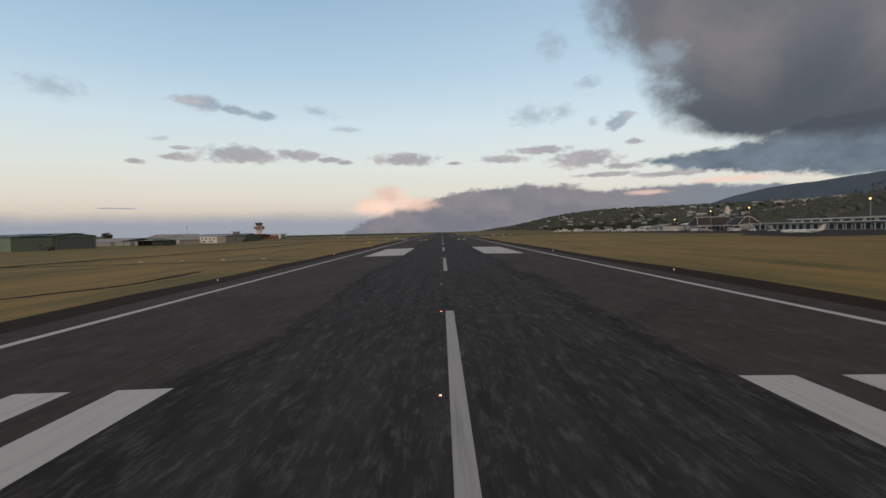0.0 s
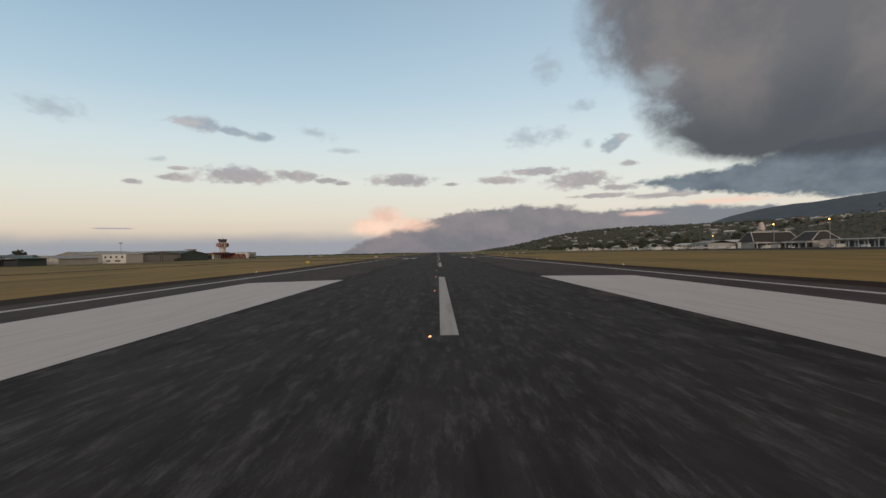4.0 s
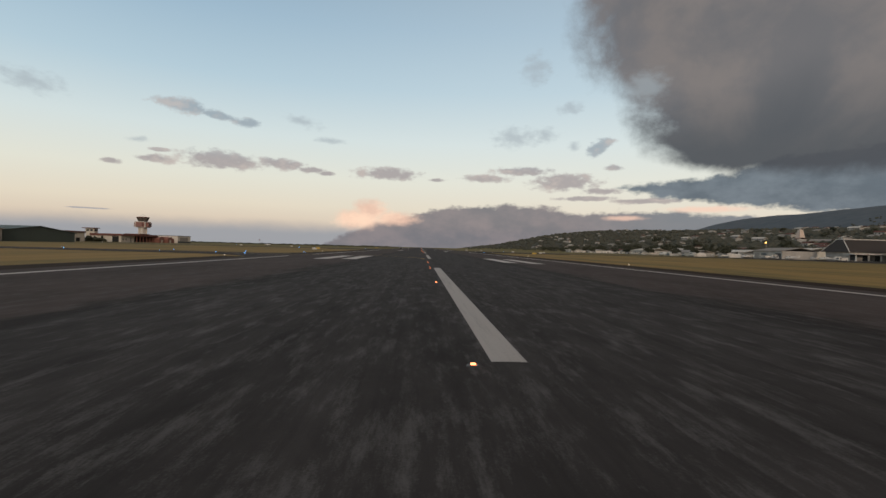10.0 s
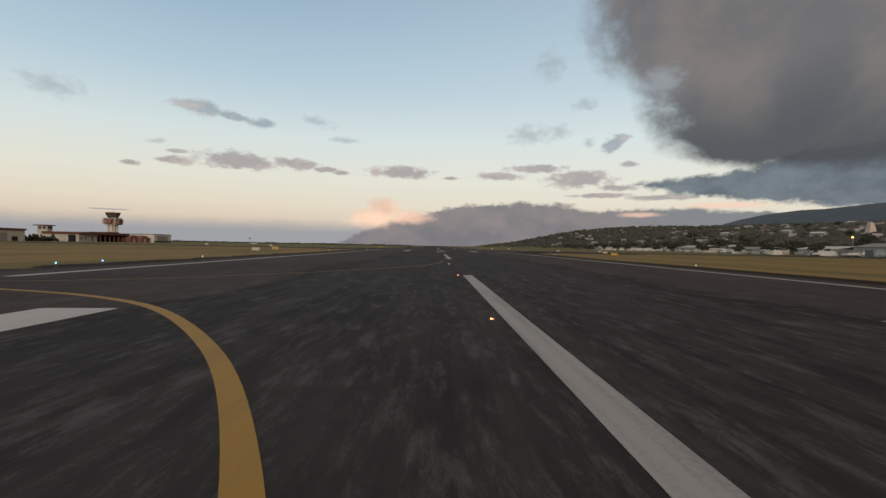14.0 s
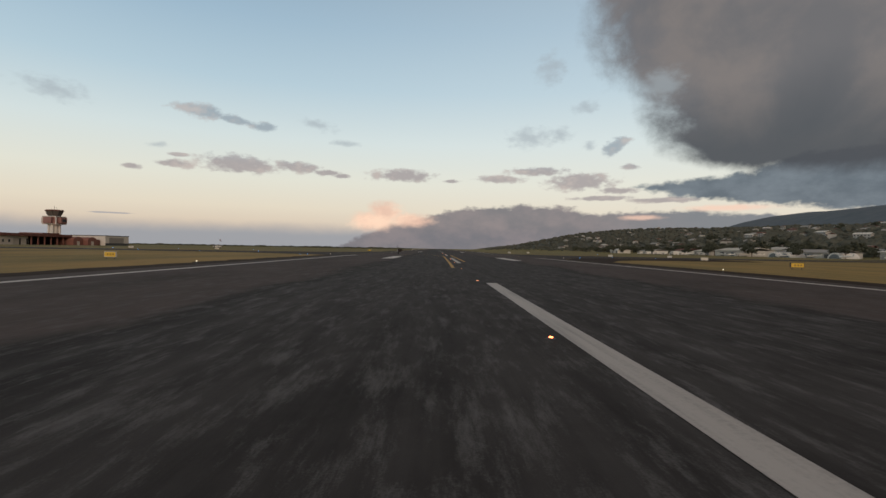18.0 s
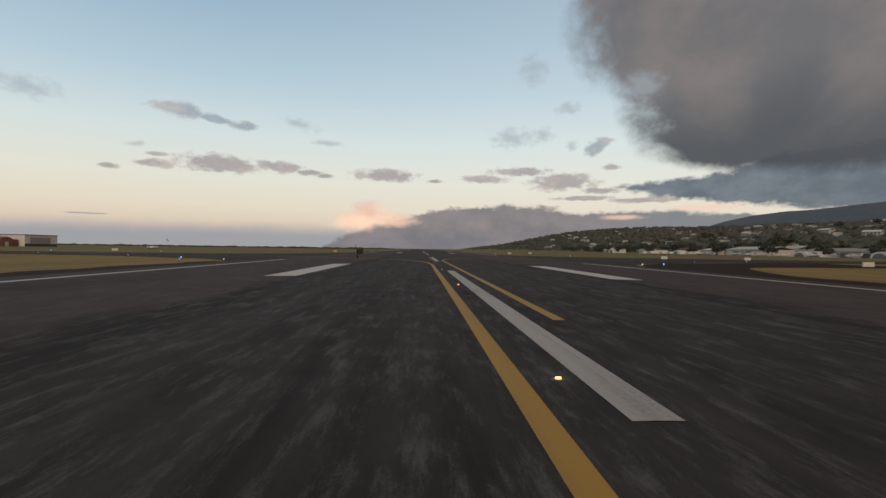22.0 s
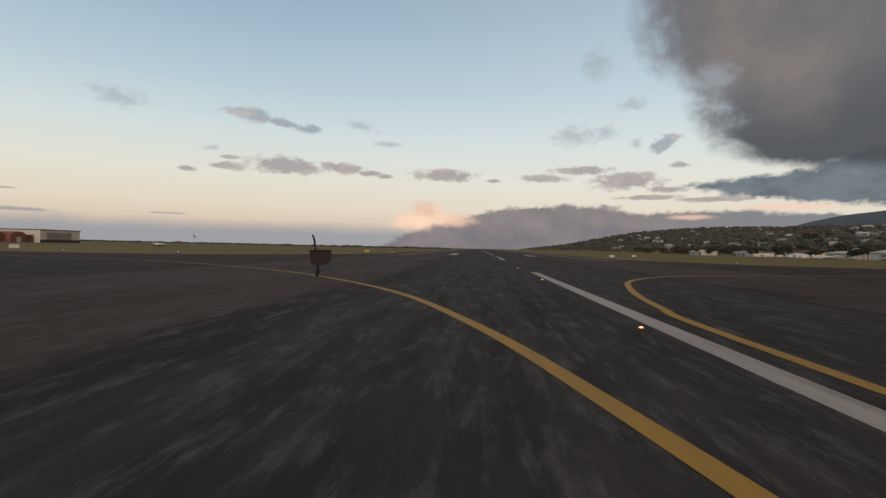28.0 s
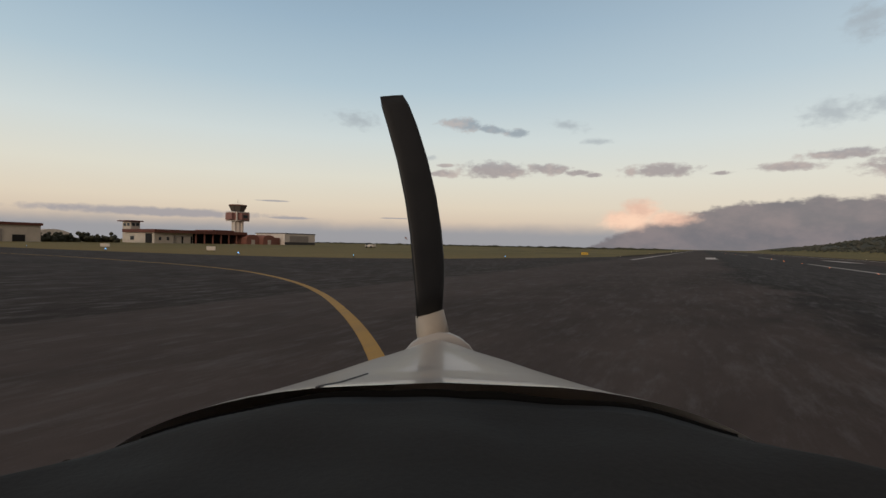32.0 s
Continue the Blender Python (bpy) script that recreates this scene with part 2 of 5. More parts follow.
# ---- materials ----
def material(name, colour, rough=0.8, metal=0.0, vary=0.18, scale=2.0, bump=0.0, fine=30.0, stretch=(1, 1, 1), island=False, coat=0.0, spec=0.4):
    """A painted or raw surface: base colour broken up by broad stains and fine grain, with a little relief."""
    m = bpy.data.materials.new(name)
    m.use_nodes = True
    t = m.node_tree
    p = t.nodes["Principled BSDF"]
    place = t.nodes.new("ShaderNodeNewGeometry")
    mapping = t.nodes.new("ShaderNodeMapping")
    mapping.inputs["Scale"].default_value = stretch
    wire(mapping, 0, place.outputs["Position"])
    broad = noise_node(t, mapping.outputs[0], scale, 5.0, 0.6).outputs["Fac"]
    grain = noise_node(t, mapping.outputs[0], fine, 3.0, 0.6).outputs["Fac"]
    both = math_node(t, "ADD", math_node(t, "MULTIPLY", broad, 0.65), math_node(t, "MULTIPLY", grain, 0.35))
    factor = map_range(t, both, 0.3, 0.7, smooth=False)
    if island:
        factor = math_node(t, "ADD", math_node(t, "MULTIPLY", factor, 0.5), math_node(t, "MULTIPLY", place.outputs["Random Per Island"], 0.5))
    low = tuple(c * (1 - vary) for c in colour)
    high = tuple(min(0.95, c * (1 + vary)) for c in colour)
    wire(p, "Base Color", ramp_node(t, factor, [(0.0, low), (1.0, high)]))
    wire(p, "Roughness", map_range(t, broad, 0.2, 0.8, max(0.05, rough - 0.08), min(1.0, rough + 0.08)))
    p.inputs["Metallic"].default_value = metal
    p.inputs["Specular IOR Level"].default_value = spec
    p.inputs["Coat Weight"].default_value = coat
    if bump:
        b = t.nodes.new("ShaderNodeBump")
        b.inputs["Strength"].default_value = bump
        b.inputs["Distance"].default_value = 0.02
        wire(b, "Height", both)
        wire(p, "Normal", b.outputs[0])
    return m


def glow(name, colour, strength):
    m = bpy.data.materials.new(name)
    m.use_nodes = True
    p = m.node_tree.nodes["Principled BSDF"]
    p.inputs["Base Color"].default_value = (*colour, 1)
    p.inputs["Emission Color"].default_value = (*colour, 1)
    p.inputs["Emission Strength"].default_value = strength
    return m


def glass(name, tint=(0.05, 0.06, 0.07)):
    m = bpy.data.materials.new(name)
    m.use_nodes = True
    p = m.node_tree.nodes["Principled BSDF"]
    p.inputs["Base Color"].default_value = (*tint, 1)
    p.inputs["Roughness"].default_value = 0.15
    p.inputs["IOR"].default_value = 1.38
    return m


def asphalt_material(name, rubbered):
    """Airfield asphalt: browner worn surface with aggregate grain; on the runway a dark rubbered middle with streaks along it."""
    m = bpy.data.materials.new(name)
    m.use_nodes = True
    t = m.node_tree
    p = t.nodes["Principled BSDF"]
    place = t.nodes.new("ShaderNodeNewGeometry").outputs["Position"]
    xyz = t.nodes.new("ShaderNodeSeparateXYZ")
    wire(xyz, 0, place)

    def stretched(sx, sy):
        n = t.nodes.new("ShaderNodeMapping")
        n.inputs["Scale"].default_value = (sx, sy, 1)
        wire(n, 0, place)
        return n.outputs[0]

    streak = noise_node(t, stretched(1.6, 0.07), 1.0, 5.0, 0.65).outputs["Fac"]
    patch = noise_node(t, stretched(0.5, 0.16), 0.4, 5.0, 0.6, 0.6).outputs["Fac"]
    blotch = noise_node(t, stretched(1.0, 0.5), 0.9, 5.0, 0.7, 0.4).outputs["Fac"]
    speck = noise_node(t, stretched(1.0, 0.15), 5.0, 5.0, 0.75).outputs["Fac"]
    grain = noise_node(t, place, 42.0, 3.0, 0.7).outputs["Fac"]
    brown = ramp_node(t, map_range(t, math_node(t, "ADD", math_node(t, "MULTIPLY", patch, 0.6), math_node(t, "MULTIPLY", blotch, 0.4)), 0.33, 0.67, smooth=False),
                      [(0.0, (0.050, 0.039, 0.0355)), (1.0, (0.100, 0.079, 0.072))] if rubbered else [(0.0, (0.026, 0.0205, 0.0188)), (1.0, (0.062, 0.049, 0.0445))])
    base = brown
    if rubbered:
        across = math_node(t, "ABSOLUTE", xyz.outputs[0])
        edge = math_node(t, "ADD", across, math_node(t, "ADD", math_node(t, "MULTIPLY", math_node(t, "SUBTRACT", patch, 0.5), 7.0), math_node(t, "MULTIPLY", math_node(t, "SUBTRACT", blotch, 0.5), 2.5)))
        side = map_range(t, edge, 8.0, 10.0)
        dark = ramp_node(t, map_range(t, math_node(t, "ADD", math_node(t, "MULTIPLY", streak, 0.6), math_node(t, "MULTIPLY", blotch, 0.4)), 0.33, 0.66, smooth=False),
                         [(0.0, (0.0285, 0.0258, 0.0250)), (1.0, (0.072, 0.066, 0.064))])
        rim = math_node(t, "MULTIPLY", map_range(t, edge, 7.0, 8.3), map_range(t, edge, 9.6, 8.8))
        dark = mix_colour(t, math_node(t, "MULTIPLY", rim, 0.7), dark, (0.024, 0.0210, 0.0202, 1))
        base = mix_colour(t, side, dark, brown)
    scuff = noise_node(t, stretched(1.0, 0.3), 2.1, 5.0, 0.7, 0.3).outputs["Fac"]
    light = map_range(t, math_node(t, "ADD", math_node(t, "MULTIPLY", speck, 0.45), math_node(t, "ADD", math_node(t, "MULTIPLY", scuff, 0.4), math_node(t, "MULTIPLY", grain, 0.15))), 0.48, 0.64)
    calm = math_node(t, "SUBTRACT", 0.58, math_node(t, "MULTIPLY", side, 0.16)) if rubbered else 0.8
    base = mix_colour(t, math_node(t, "MULTIPLY", light, calm), base, (0.165, 0.158, 0.155, 1))
    wire(p, "Base Color", base)
    p.inputs["Roughness"].default_value = 0.95
    p.inputs["Specular IOR Level"].default_value = 0.10
    b = t.nodes.new("ShaderNodeBump")
    b.inputs["Strength"].default_value = 0.5
    b.inputs["Distance"].default_value = 0.008
    wire(b, "Height", grain)
    wire(p, "Normal", b.outputs[0])
    return m


def grass_material():
    """Dry, mown airfield grass: straw and olive in broad drifts, with mowing bands along the runway; high slopes carry
    painted haze.
    """
    m = bpy.data.materials.new("dry_grass")
    m.use_nodes = True
    t = m.node_tree
    p = t.nodes["Principled BSDF"]
    place = t.nodes.new("ShaderNodeNewGeometry").outputs["Position"]
    xyz = t.nodes.new("ShaderNodeSeparateXYZ")
    wire(xyz, 0, place)

    def stretched(sx, sy):
        n = t.nodes.new("ShaderNodeMapping")
        n.inputs["Scale"].default_value = (sx, sy, 1)
        wire(n, 0, place)
        return n.outputs[0]

    drift = noise_node(t, stretched(1.0, 0.25), 0.09, 5.0, 0.6).outputs["Fac"]
    tuft = noise_node(t, stretched(1.0, 0.5), 1.6, 5.0, 0.7).outputs["Fac"]
    band = noise_node(t, stretched(1.0, 0.02), 0.35, 3.0, 0.5).outputs["Fac"]
    mix = math_node(t, "ADD", math_node(t, "MULTIPLY", drift, 0.5), math_node(t, "ADD", math_node(t, "MULTIPLY", tuft, 0.25), math_node(t, "MULTIPLY", band, 0.25)))
    base = ramp_node(t, map_range(t, mix, 0.34, 0.64, smooth=False), [
        (0.0, (0.130, 0.112, 0.046)), (0.3, (0.215, 0.163, 0.062)), (0.65, (0.325, 0.213, 0.075)), (1.0, (0.39, 0.245, 0.092))])
    green = ramp_node(t, map_range(t, mix, 0.34, 0.64, smooth=False), [
        (0.0, (0.098, 0.094, 0.039)), (0.35, (0.145, 0.130, 0.053)), (0.7, (0.20, 0.168, 0.067)), (1.0, (0.255, 0.203, 0.084))])
    damp = map_range(t, math_node(t, "ADD", xyz.outputs[1], math_node(t, "MULTIPLY", math_node(t, "SUBTRACT", drift, 0.5), 420.0)), 770.0, 930.0)
    away = map_range(t, math_node(t, "ADD", math_node(t, "ABSOLUTE", xyz.outputs[0]), math_node(t, "MULTIPLY", math_node(t, "SUBTRACT", drift, 0.5), 160.0)), 70.0, 190.0)
    base = mix_colour(t, math_node(t, "MAXIMUM", math_node(t, "MULTIPLY", damp, 0.85), math_node(t, "MULTIPLY", away, 0.6)), base, green)
    hill = map_range(t, xyz.outputs[2], 2.0, 12.0)
    wood = ramp_node(t, tuft, [(0.3, (0.078, 0.076, 0.058)), (0.7, (0.105, 0.100, 0.076))])
    # distance haze put into the colour: blue-grey on the high far slopes
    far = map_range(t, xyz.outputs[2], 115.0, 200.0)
    haze_mottle = noise_node(t, place, 0.012, 6.0, 0.65).outputs["Fac"]
    wood = mix_colour(t, far, wood, ramp_node(t, haze_mottle, [(0.35, (0.115, 0.138, 0.158)), (0.65, (0.150, 0.172, 0.190))]))
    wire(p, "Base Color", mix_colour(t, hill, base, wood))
    p.inputs["Roughness"].default_value = 0.95
    p.inputs["Specular IOR Level"].default_value = 0.15
    b = t.nodes.new("ShaderNodeBump")
    b.inputs["Strength"].default_value = 0.8
    b.inputs["Distance"].default_value = 0.10
    wire(b, "Height", tuft)
    wire(p, "Normal", b.outputs[0])
    return m


def worn_paint(name, colour, wear):
    """Road paint scuffed and rubbered along the rolling direction."""
    m = bpy.data.materials.new(name)
    m.use_nodes = True
    t = m.node_tree
    p = t.nodes["Principled BSDF"]
    place = t.nodes.new("ShaderNodeNewGeometry").outputs["Position"]
    n = t.nodes.new("ShaderNodeMapping")
    n.inputs["Scale"].default_value = (3.0, 0.12, 1)
    wire(n, 0, place)
    streak = noise_node(t, n.outputs[0], 1.3, 5.0, 0.65).outputs["Fac"]
    grain = noise_node(t, place, 16.0, 4.0, 0.7).outputs["Fac"]
    worn = map_range(t, math_node(t, "ADD", math_node(t, "MULTIPLY", streak, 0.7), math_node(t, "MULTIPLY", grain, 0.3)), 0.45, 0.75)
    wire(p, "Base Color", mix_colour(t, math_node(t, "MULTIPLY", worn, wear), (*colour, 1), (0.10, 0.095, 0.09, 1)))
    p.inputs["Roughness"].default_value = 0.75
    return m


ASPHALT = asphalt_material("runway_asphalt", True)
GRASS = grass_material()
WHITE_LINE = worn_paint("white_runway_paint", (0.64, 0.58, 0.54), 0.35)
CENTRE_LINE = worn_paint("rubbered_white_paint", (0.46, 0.42, 0.39), 0.6)
YELLOW_LINE = worn_paint("yellow_taxi_paint", (0.45, 0.245, 0.034), 0.4)
TAXI_ASPHALT = asphalt_material("taxiway_asphalt", False)
EARTH = material("dry_earth_verge", (0.046, 0.033, 0.026), 0.95, vary=0.45, scale=0.35, fine=5.0, bump=0.6, spec=0.04)
CONCRETE = material("grey_concrete", (0.33, 0.31, 0.29), 0.85, vary=0.2, scale=0.4)
WEATHERED = material("weathered_pale_wall", (0.46, 0.42, 0.375), 0.9, vary=0.25, scale=0.25)
CREAM = material("cream_render", (0.60, 0.545, 0.47), 0.85, vary=0.15, scale=0.3)
WHITE_WALL = material("white_painted_wall", (0.72, 0.665, 0.60), 0.8, vary=0.12, scale=0.4)
RED_PAINT = material("brick_red_paint", (0.26, 0.115, 0.09), 0.75, vary=0.2, scale=0.5)
FADED_RED = material("faded_red_paint", (0.31, 0.165, 0.145), 0.8, vary=0.2, scale=0.5)
DARK_RED = material("dark_red_roof", (0.16, 0.065, 0.05), 0.8, vary=0.2, scale=0.5)
DARK_BROWN = material("dark_brown_roof_sheet", (0.055, 0.046, 0.042), 0.8, vary=0.2, scale=0.5)
GREEN_METAL = material("sage_green_sheet_metal", (0.19, 0.23, 0.165), 0.6, vary=0.12, scale=0.3)
DARK_GREEN = material("dark_green_sheet_metal", (0.075, 0.095, 0.082), 0.6, vary=0.15, scale=0.3)
GREY_METAL = material("pale_grey_sheet_metal", (0.34, 0.31, 0.28), 0.6, vary=0.14, scale=0.25)
DARK_METAL = material("dark_grey_metal", (0.06, 0.06, 0.062), 0.5, vary=0.2, scale=1.0)
# flat black: painted shade of openings, and the colour of tyres
BLACK = material("tyre_and_shade_black", (0.02, 0.02, 0.02), 0.9)
DOOR_GREY = material("blue_grey_hangar_door", (0.15, 0.165, 0.17), 0.6, vary=0.12, scale=0.3)
GLASS = glass("dark_window_glass")
CAB_GLASS = glass("brown_tinted_glass", (0.13, 0.11, 0.095))
YELLOW_SIGN = material("yellow_sign_face", (0.72, 0.45, 0.05), 0.5, vary=0.06, scale=3.0)
SIGN_BACK = material("pale_sign_back", (0.62, 0.57, 0.50), 0.6, vary=0.1, scale=3.0)
BARK = material("grey_brown_bark", (0.10, 0.075, 0.055), 0.9, vary=0.3, scale=3.0)
LEAVES = material("dusky_green_leaves", (0.068, 0.070, 0.048), 0.85, spec=0.15, vary=0.45, scale=0.4, fine=4.0, island=True)
WOODS = material("dark_wooded_slope", (0.104, 0.102, 0.080), 0.95, spec=0.1, vary=0.2, scale=0.05, fine=0.6, island=True)
LIT_WHITE = glow("lit_white_lens", (1.0, 0.84, 0.62), 2.2)
LIT_WARM = glow("lit_amber_lens", (1.0, 0.24, 0.085), 6.0)
LIT_BLUE = glow("lit_blue_lens", (0.12, 0.42, 1.0), 5.0)
LIT_FLOOD = glow("lit_sodium_lamp", (1.0, 0.55, 0.13), 5.0)


# ---- mesh helpers ----
def part(name, bm, mat, parent=None, label=""):
    """Links a bmesh as one mesh object, under its thing where one is given."""
    me = bpy.data.meshes.new(name)
    bm.to_mesh(me)
    bm.free()
    me.materials.append(mat)
    ob = new(name, me)
    if parent is not None:
        ob.parent = parent
    if label:
        tagged(ob, label)
    return ob


def thing(name, at, label, category, group="", turn=0.0, kind=""):
    ob = new(name)
    ob.matrix_world = pose(*at, 0, 0, turn)
    return tagged(ob, label, category, group, kind)


def box(bm, x0, y0, z0, x1, y1, z1):
    made = bmesh.ops.create_cube(bm, size=1.0)["verts"]
    bmesh.ops.scale(bm, vec=(x1 - x0, y1 - y0, z1 - z0), verts=made)
    bmesh.ops.translate(bm, vec=((x0 + x1) / 2, (y0 + y1) / 2, (z0 + z1) / 2), verts=made)
    return made


def boxes(*sizes, soft=0.0):
    bm = bmesh.new()
    for s in sizes:
        box(bm, *s)
    if soft:
        bmesh.ops.bevel(bm, geom=list(bm.edges), offset=soft, segments=1, affect="EDGES")
    return bm


def prism(outline, z0, z1):
    """A slab over a plan outline."""
    bm = bmesh.new()
    low = [bm.verts.new((x, y, z0)) for x, y in outline]
    high = [bm.verts.new((x, y, z1)) for x, y in outline]
    bm.faces.new(high)
    bm.faces.new(low[::-1])
    n = len(outline)
    for i in range(n):
        bm.faces.new((low[i], low[(i + 1) % n], high[(i + 1) % n], high[i]))
    bmesh.ops.recalc_face_normals(bm, faces=bm.faces)
    return bm


def profile_along(outline, a, b, axis="x"):
    """A solid with an outline of (across, up) swept from a to b along an axis."""
    bm = bmesh.new()
    rings = [[bm.verts.new((s, u, v) if axis == "x" else (u, s, v)) for u, v in outline] for s in (a, b)]
    n = len(outline)
    bm.faces.new(rings[0])
    bm.faces.new(rings[1][::-1])
    for i in range(n):
        bm.faces.new((rings[0][i], rings[1][i], rings[1][(i + 1) % n], rings[0][(i + 1) % n]))
    bmesh.ops.recalc_face_normals(bm, faces=bm.faces)
    return bm


def tube(bm, a, b, r0, r1=None, sides=10):
    a, b = Vector(a), Vector(b)
    m = Matrix.Translation((a + b) / 2) @ (b - a).to_track_quat("Z", "Y").to_matrix().to_4x4()
    bmesh.ops.create_cone(bm, cap_ends=True, segments=sides, radius1=r0, radius2=r0 if r1 is None else r1, depth=(b - a).length, matrix=m)


def tubes(*rows, sides=10):
    bm = bmesh.new()
    for r in rows:
        tube(bm, *r, sides=sides)
    return bm


CAMBER = 0.0149


def crown(x):
    """Height of the cambered pavement at x across the runway."""
    return -CAMBER * min(abs(x), 24.0)


def land(x, y):
    """Height of the open ground: flat airfield, then slopes climbing inland."""
    h = -0.42
    if x > 330:
        d = x - 330
        rise = 91 * (1 - math.exp(-0.173 * d / 91))
        rise += 37 * math.exp(-((x - 765) / 557) ** 2 - ((y - 2818) / 723) ** 2)
        rise += 6.0 * noise.noise(Vector((x * 0.005, y * 0.004, 0.0))) * min(1, d / 300)
        if x > 2385:
            rise += 400 * (1 - math.exp(-0.552 * (x - 2385) / 400)) + 30 * noise.noise(Vector((x * 0.0016, y * 0.0013, 3.0))) * min(1, (x - 2385) / 500)
        h += max(0.0, rise) * (1 - math.exp(-d / 60.0))
    return h


# ---- ground, runway and taxiways ----
def ground_mesh():
    xs = [-4800, -3000, -1800, -1000, -600, -400, -300, -200, -120, -60, -27, 27, 60, 120, 200, 280, 330] + [330 + 30 * i for i in range(1, 30)] + \
         [1230 + 90 * i for i in range(1, 40)]
    ys = [-1500, -600, -100, 200, 400, 500, 600, 700, 800, 900] + [900 + 45 * i for i in range(1, 50)] + [3105 + 110 * i for i in range(1, 22)]
    bm = bmesh.new()
    grid = [[bm.verts.new((x, y, land(x, y))) for x in xs] for y in ys]
    for j in range(len(ys) - 1):
        for i in range(len(xs) - 1):
            bm.faces.new((grid[j][i], grid[j][i + 1], grid[j + 1][i + 1], grid[j + 1][i]))
    for f in bm.faces:
        f.smooth = True
    return bm


ground = tagged(part("ground", ground_mesh(), GRASS), "dry mown airfield grass rising to wooded slopes with painted haze", "ground", kind="structure")


def runway_mesh():
    bm = bmesh.new()
    across = [-24.6, -24.4, -22.5, -12, -6, 0, 6, 12, 22.5, 24.4, 24.6]
    ys = [-250 + 50 * i for i in range(60)]
    rows = [[bm.verts.new((x, y, crown(x) if abs(x) < 24.5 else -0.6)) for x in across] for y in ys]
    for a, b in zip(rows, rows[1:]):
        for i in range(len(across) - 1):
            bm.faces.new((a[i], a[i + 1], b[i + 1], b[i]))
    return bm


runway = tagged(part("runway", runway_mesh(), ASPHALT), "dark cambered asphalt runway streaked with tyre rubber", "runway", kind="structure")


def arc(points, n=6):
    """A smooth run through plan points."""
    out = []
    for i in range(len(points) - 1):
        p0, p1, p2, p3 = (Vector(points[max(0, min(len(points) - 1, k))]) for k in (i - 1, i, i + 1, i + 2))
        for s in range(n):
            u = s / n
            out.append(tuple(0.5 * ((2 * p1) + (p2 - p0) * u + (2 * p0 - 5 * p1 + 4 * p2 - p3) * u * u + (3 * p1 - p0 - 3 * p2 + p3) * u ** 3)))
    return out + [tuple(points[-1])]


def taxiway(name, near, far, label):
    top = prism(arc(near) + arc(far), -0.6, -0.365)
    return tagged(part(name, top, TAXI_ASPHALT), label, "taxiway", kind="structure")


taxiway("taxiway_1", [(-24, 604), (-27, 613), (-33, 620), (-45, 623.5), (-70, 625), (-160, 626)], [(-160, 640), (-70, 639.5), (-42, 638.5), (-30, 639), (-26.5, 641), (-24, 646)],
        "narrow asphalt taxiway leaving the runway")
taxiway("taxiway_2", [(-24, 778), (-29, 790), (-40, 800), (-70, 811), (-185, 815)], [(-185, 842), (-95, 843), (-62, 846), (-44, 858), (-33, 890), (-24, 930)],
        "wide brown-grey asphalt taxiway leaving the runway")
taxiway("taxiway_3", [(24, 930), (29, 895), (38, 875), (65, 862), (180, 856)], [(180, 824), (70, 818), (40, 804), (29, 792), (24, 776)],
        "wide asphalt taxiway leading to the apron")
tagged(part("apron", prism([(140, 500), (330, 500), (330, 900), (180, 900), (180, 600), (150, 560)], -0.6, -0.37), TAXI_ASPHALT), "dark asphalt apron before the terminal", "apron", kind="structure")


def verge(name, side, y0, y1, seed):
    """The bare earth strip with an uneven edge between asphalt and grass."""
    rng = random.Random(seed)
    ys = [y0 + (y1 - y0) * i / 60 for i in range(61)]
    outer = [(side * (28.0 + rng.uniform(-0.7, 0.7)), y) for y in ys]
    inner = [(side * 24.3, y) for y in reversed(ys)]
    return tagged(part(name, prism(outer + inner, -0.6, -0.385), EARTH), "bare brown earth strip beside the runway", "verge", kind="structure")


for i, (side, y0, y1) in enumerate([(-1, -250, 609), (-1, 643, 784), (-1, 920, 2600), (1, -250, 784), (1, 920, 2600)]):
    verge("verge_%d" % (i + 1), side, y0, y1, i)


def furrow(name, run, width, label):
    """A shallow bare furrow worn through the grass."""
    pts = [Vector(p) for p in arc(run, 10)]
    rng = random.Random(len(pts))
    sides = [[], []]
    for i, p in enumerate(pts):
        d = (pts[min(i + 1, len(pts) - 1)] - pts[max(i - 1, 0)]).normalized()
        n = Vector((-d.y, d.x))
        sides[0].append(tuple(p - n * width * rng.uniform(0.3, 0.7)))
        sides[1].append(tuple(p + n * width * rng.uniform(0.3, 0.7)))
    return tagged(part(name, prism(sides[0] + sides[1][::-1], -0.6, -0.405), EARTH), label, "furrow", kind="structure")


def bare_corner(name, run, label):
    """Bare dark earth where the grass gives out at a taxiway corner."""
    return tagged(part(name, prism(arc(run, 5), -0.6, -0.375), EARTH), label, "verge", kind="structure")


bare_corner("bare_corner_1", [(24.3, 752), (28.4, 753), (28.6, 760), (30.5, 766), (37.5, 780), (44, 786), (57, 789), (75, 791), (75, 818.5), (62, 814), (42, 804), (32, 795), (27, 785), (24.3, 774)],
            "bare dark earth round the taxiway corner")


furrow("furrow_1", [(-88, 300), (-85, 406), (-80, 452), (-76, 520), (-78, 600)], 3.4, "dark worn furrow along the grass")
furrow("furrow_2", [(-92, 402), (-66, 404), (-56, 405), (-44, 406), (-36, 407.5), (-29, 408)], 1.5, "dark bare patch across the grass")
furrow("furrow_3", [(-42, 345), (-38, 353), (-35, 362), (-36, 380)], 1.2, "dark bare patch in the grass")


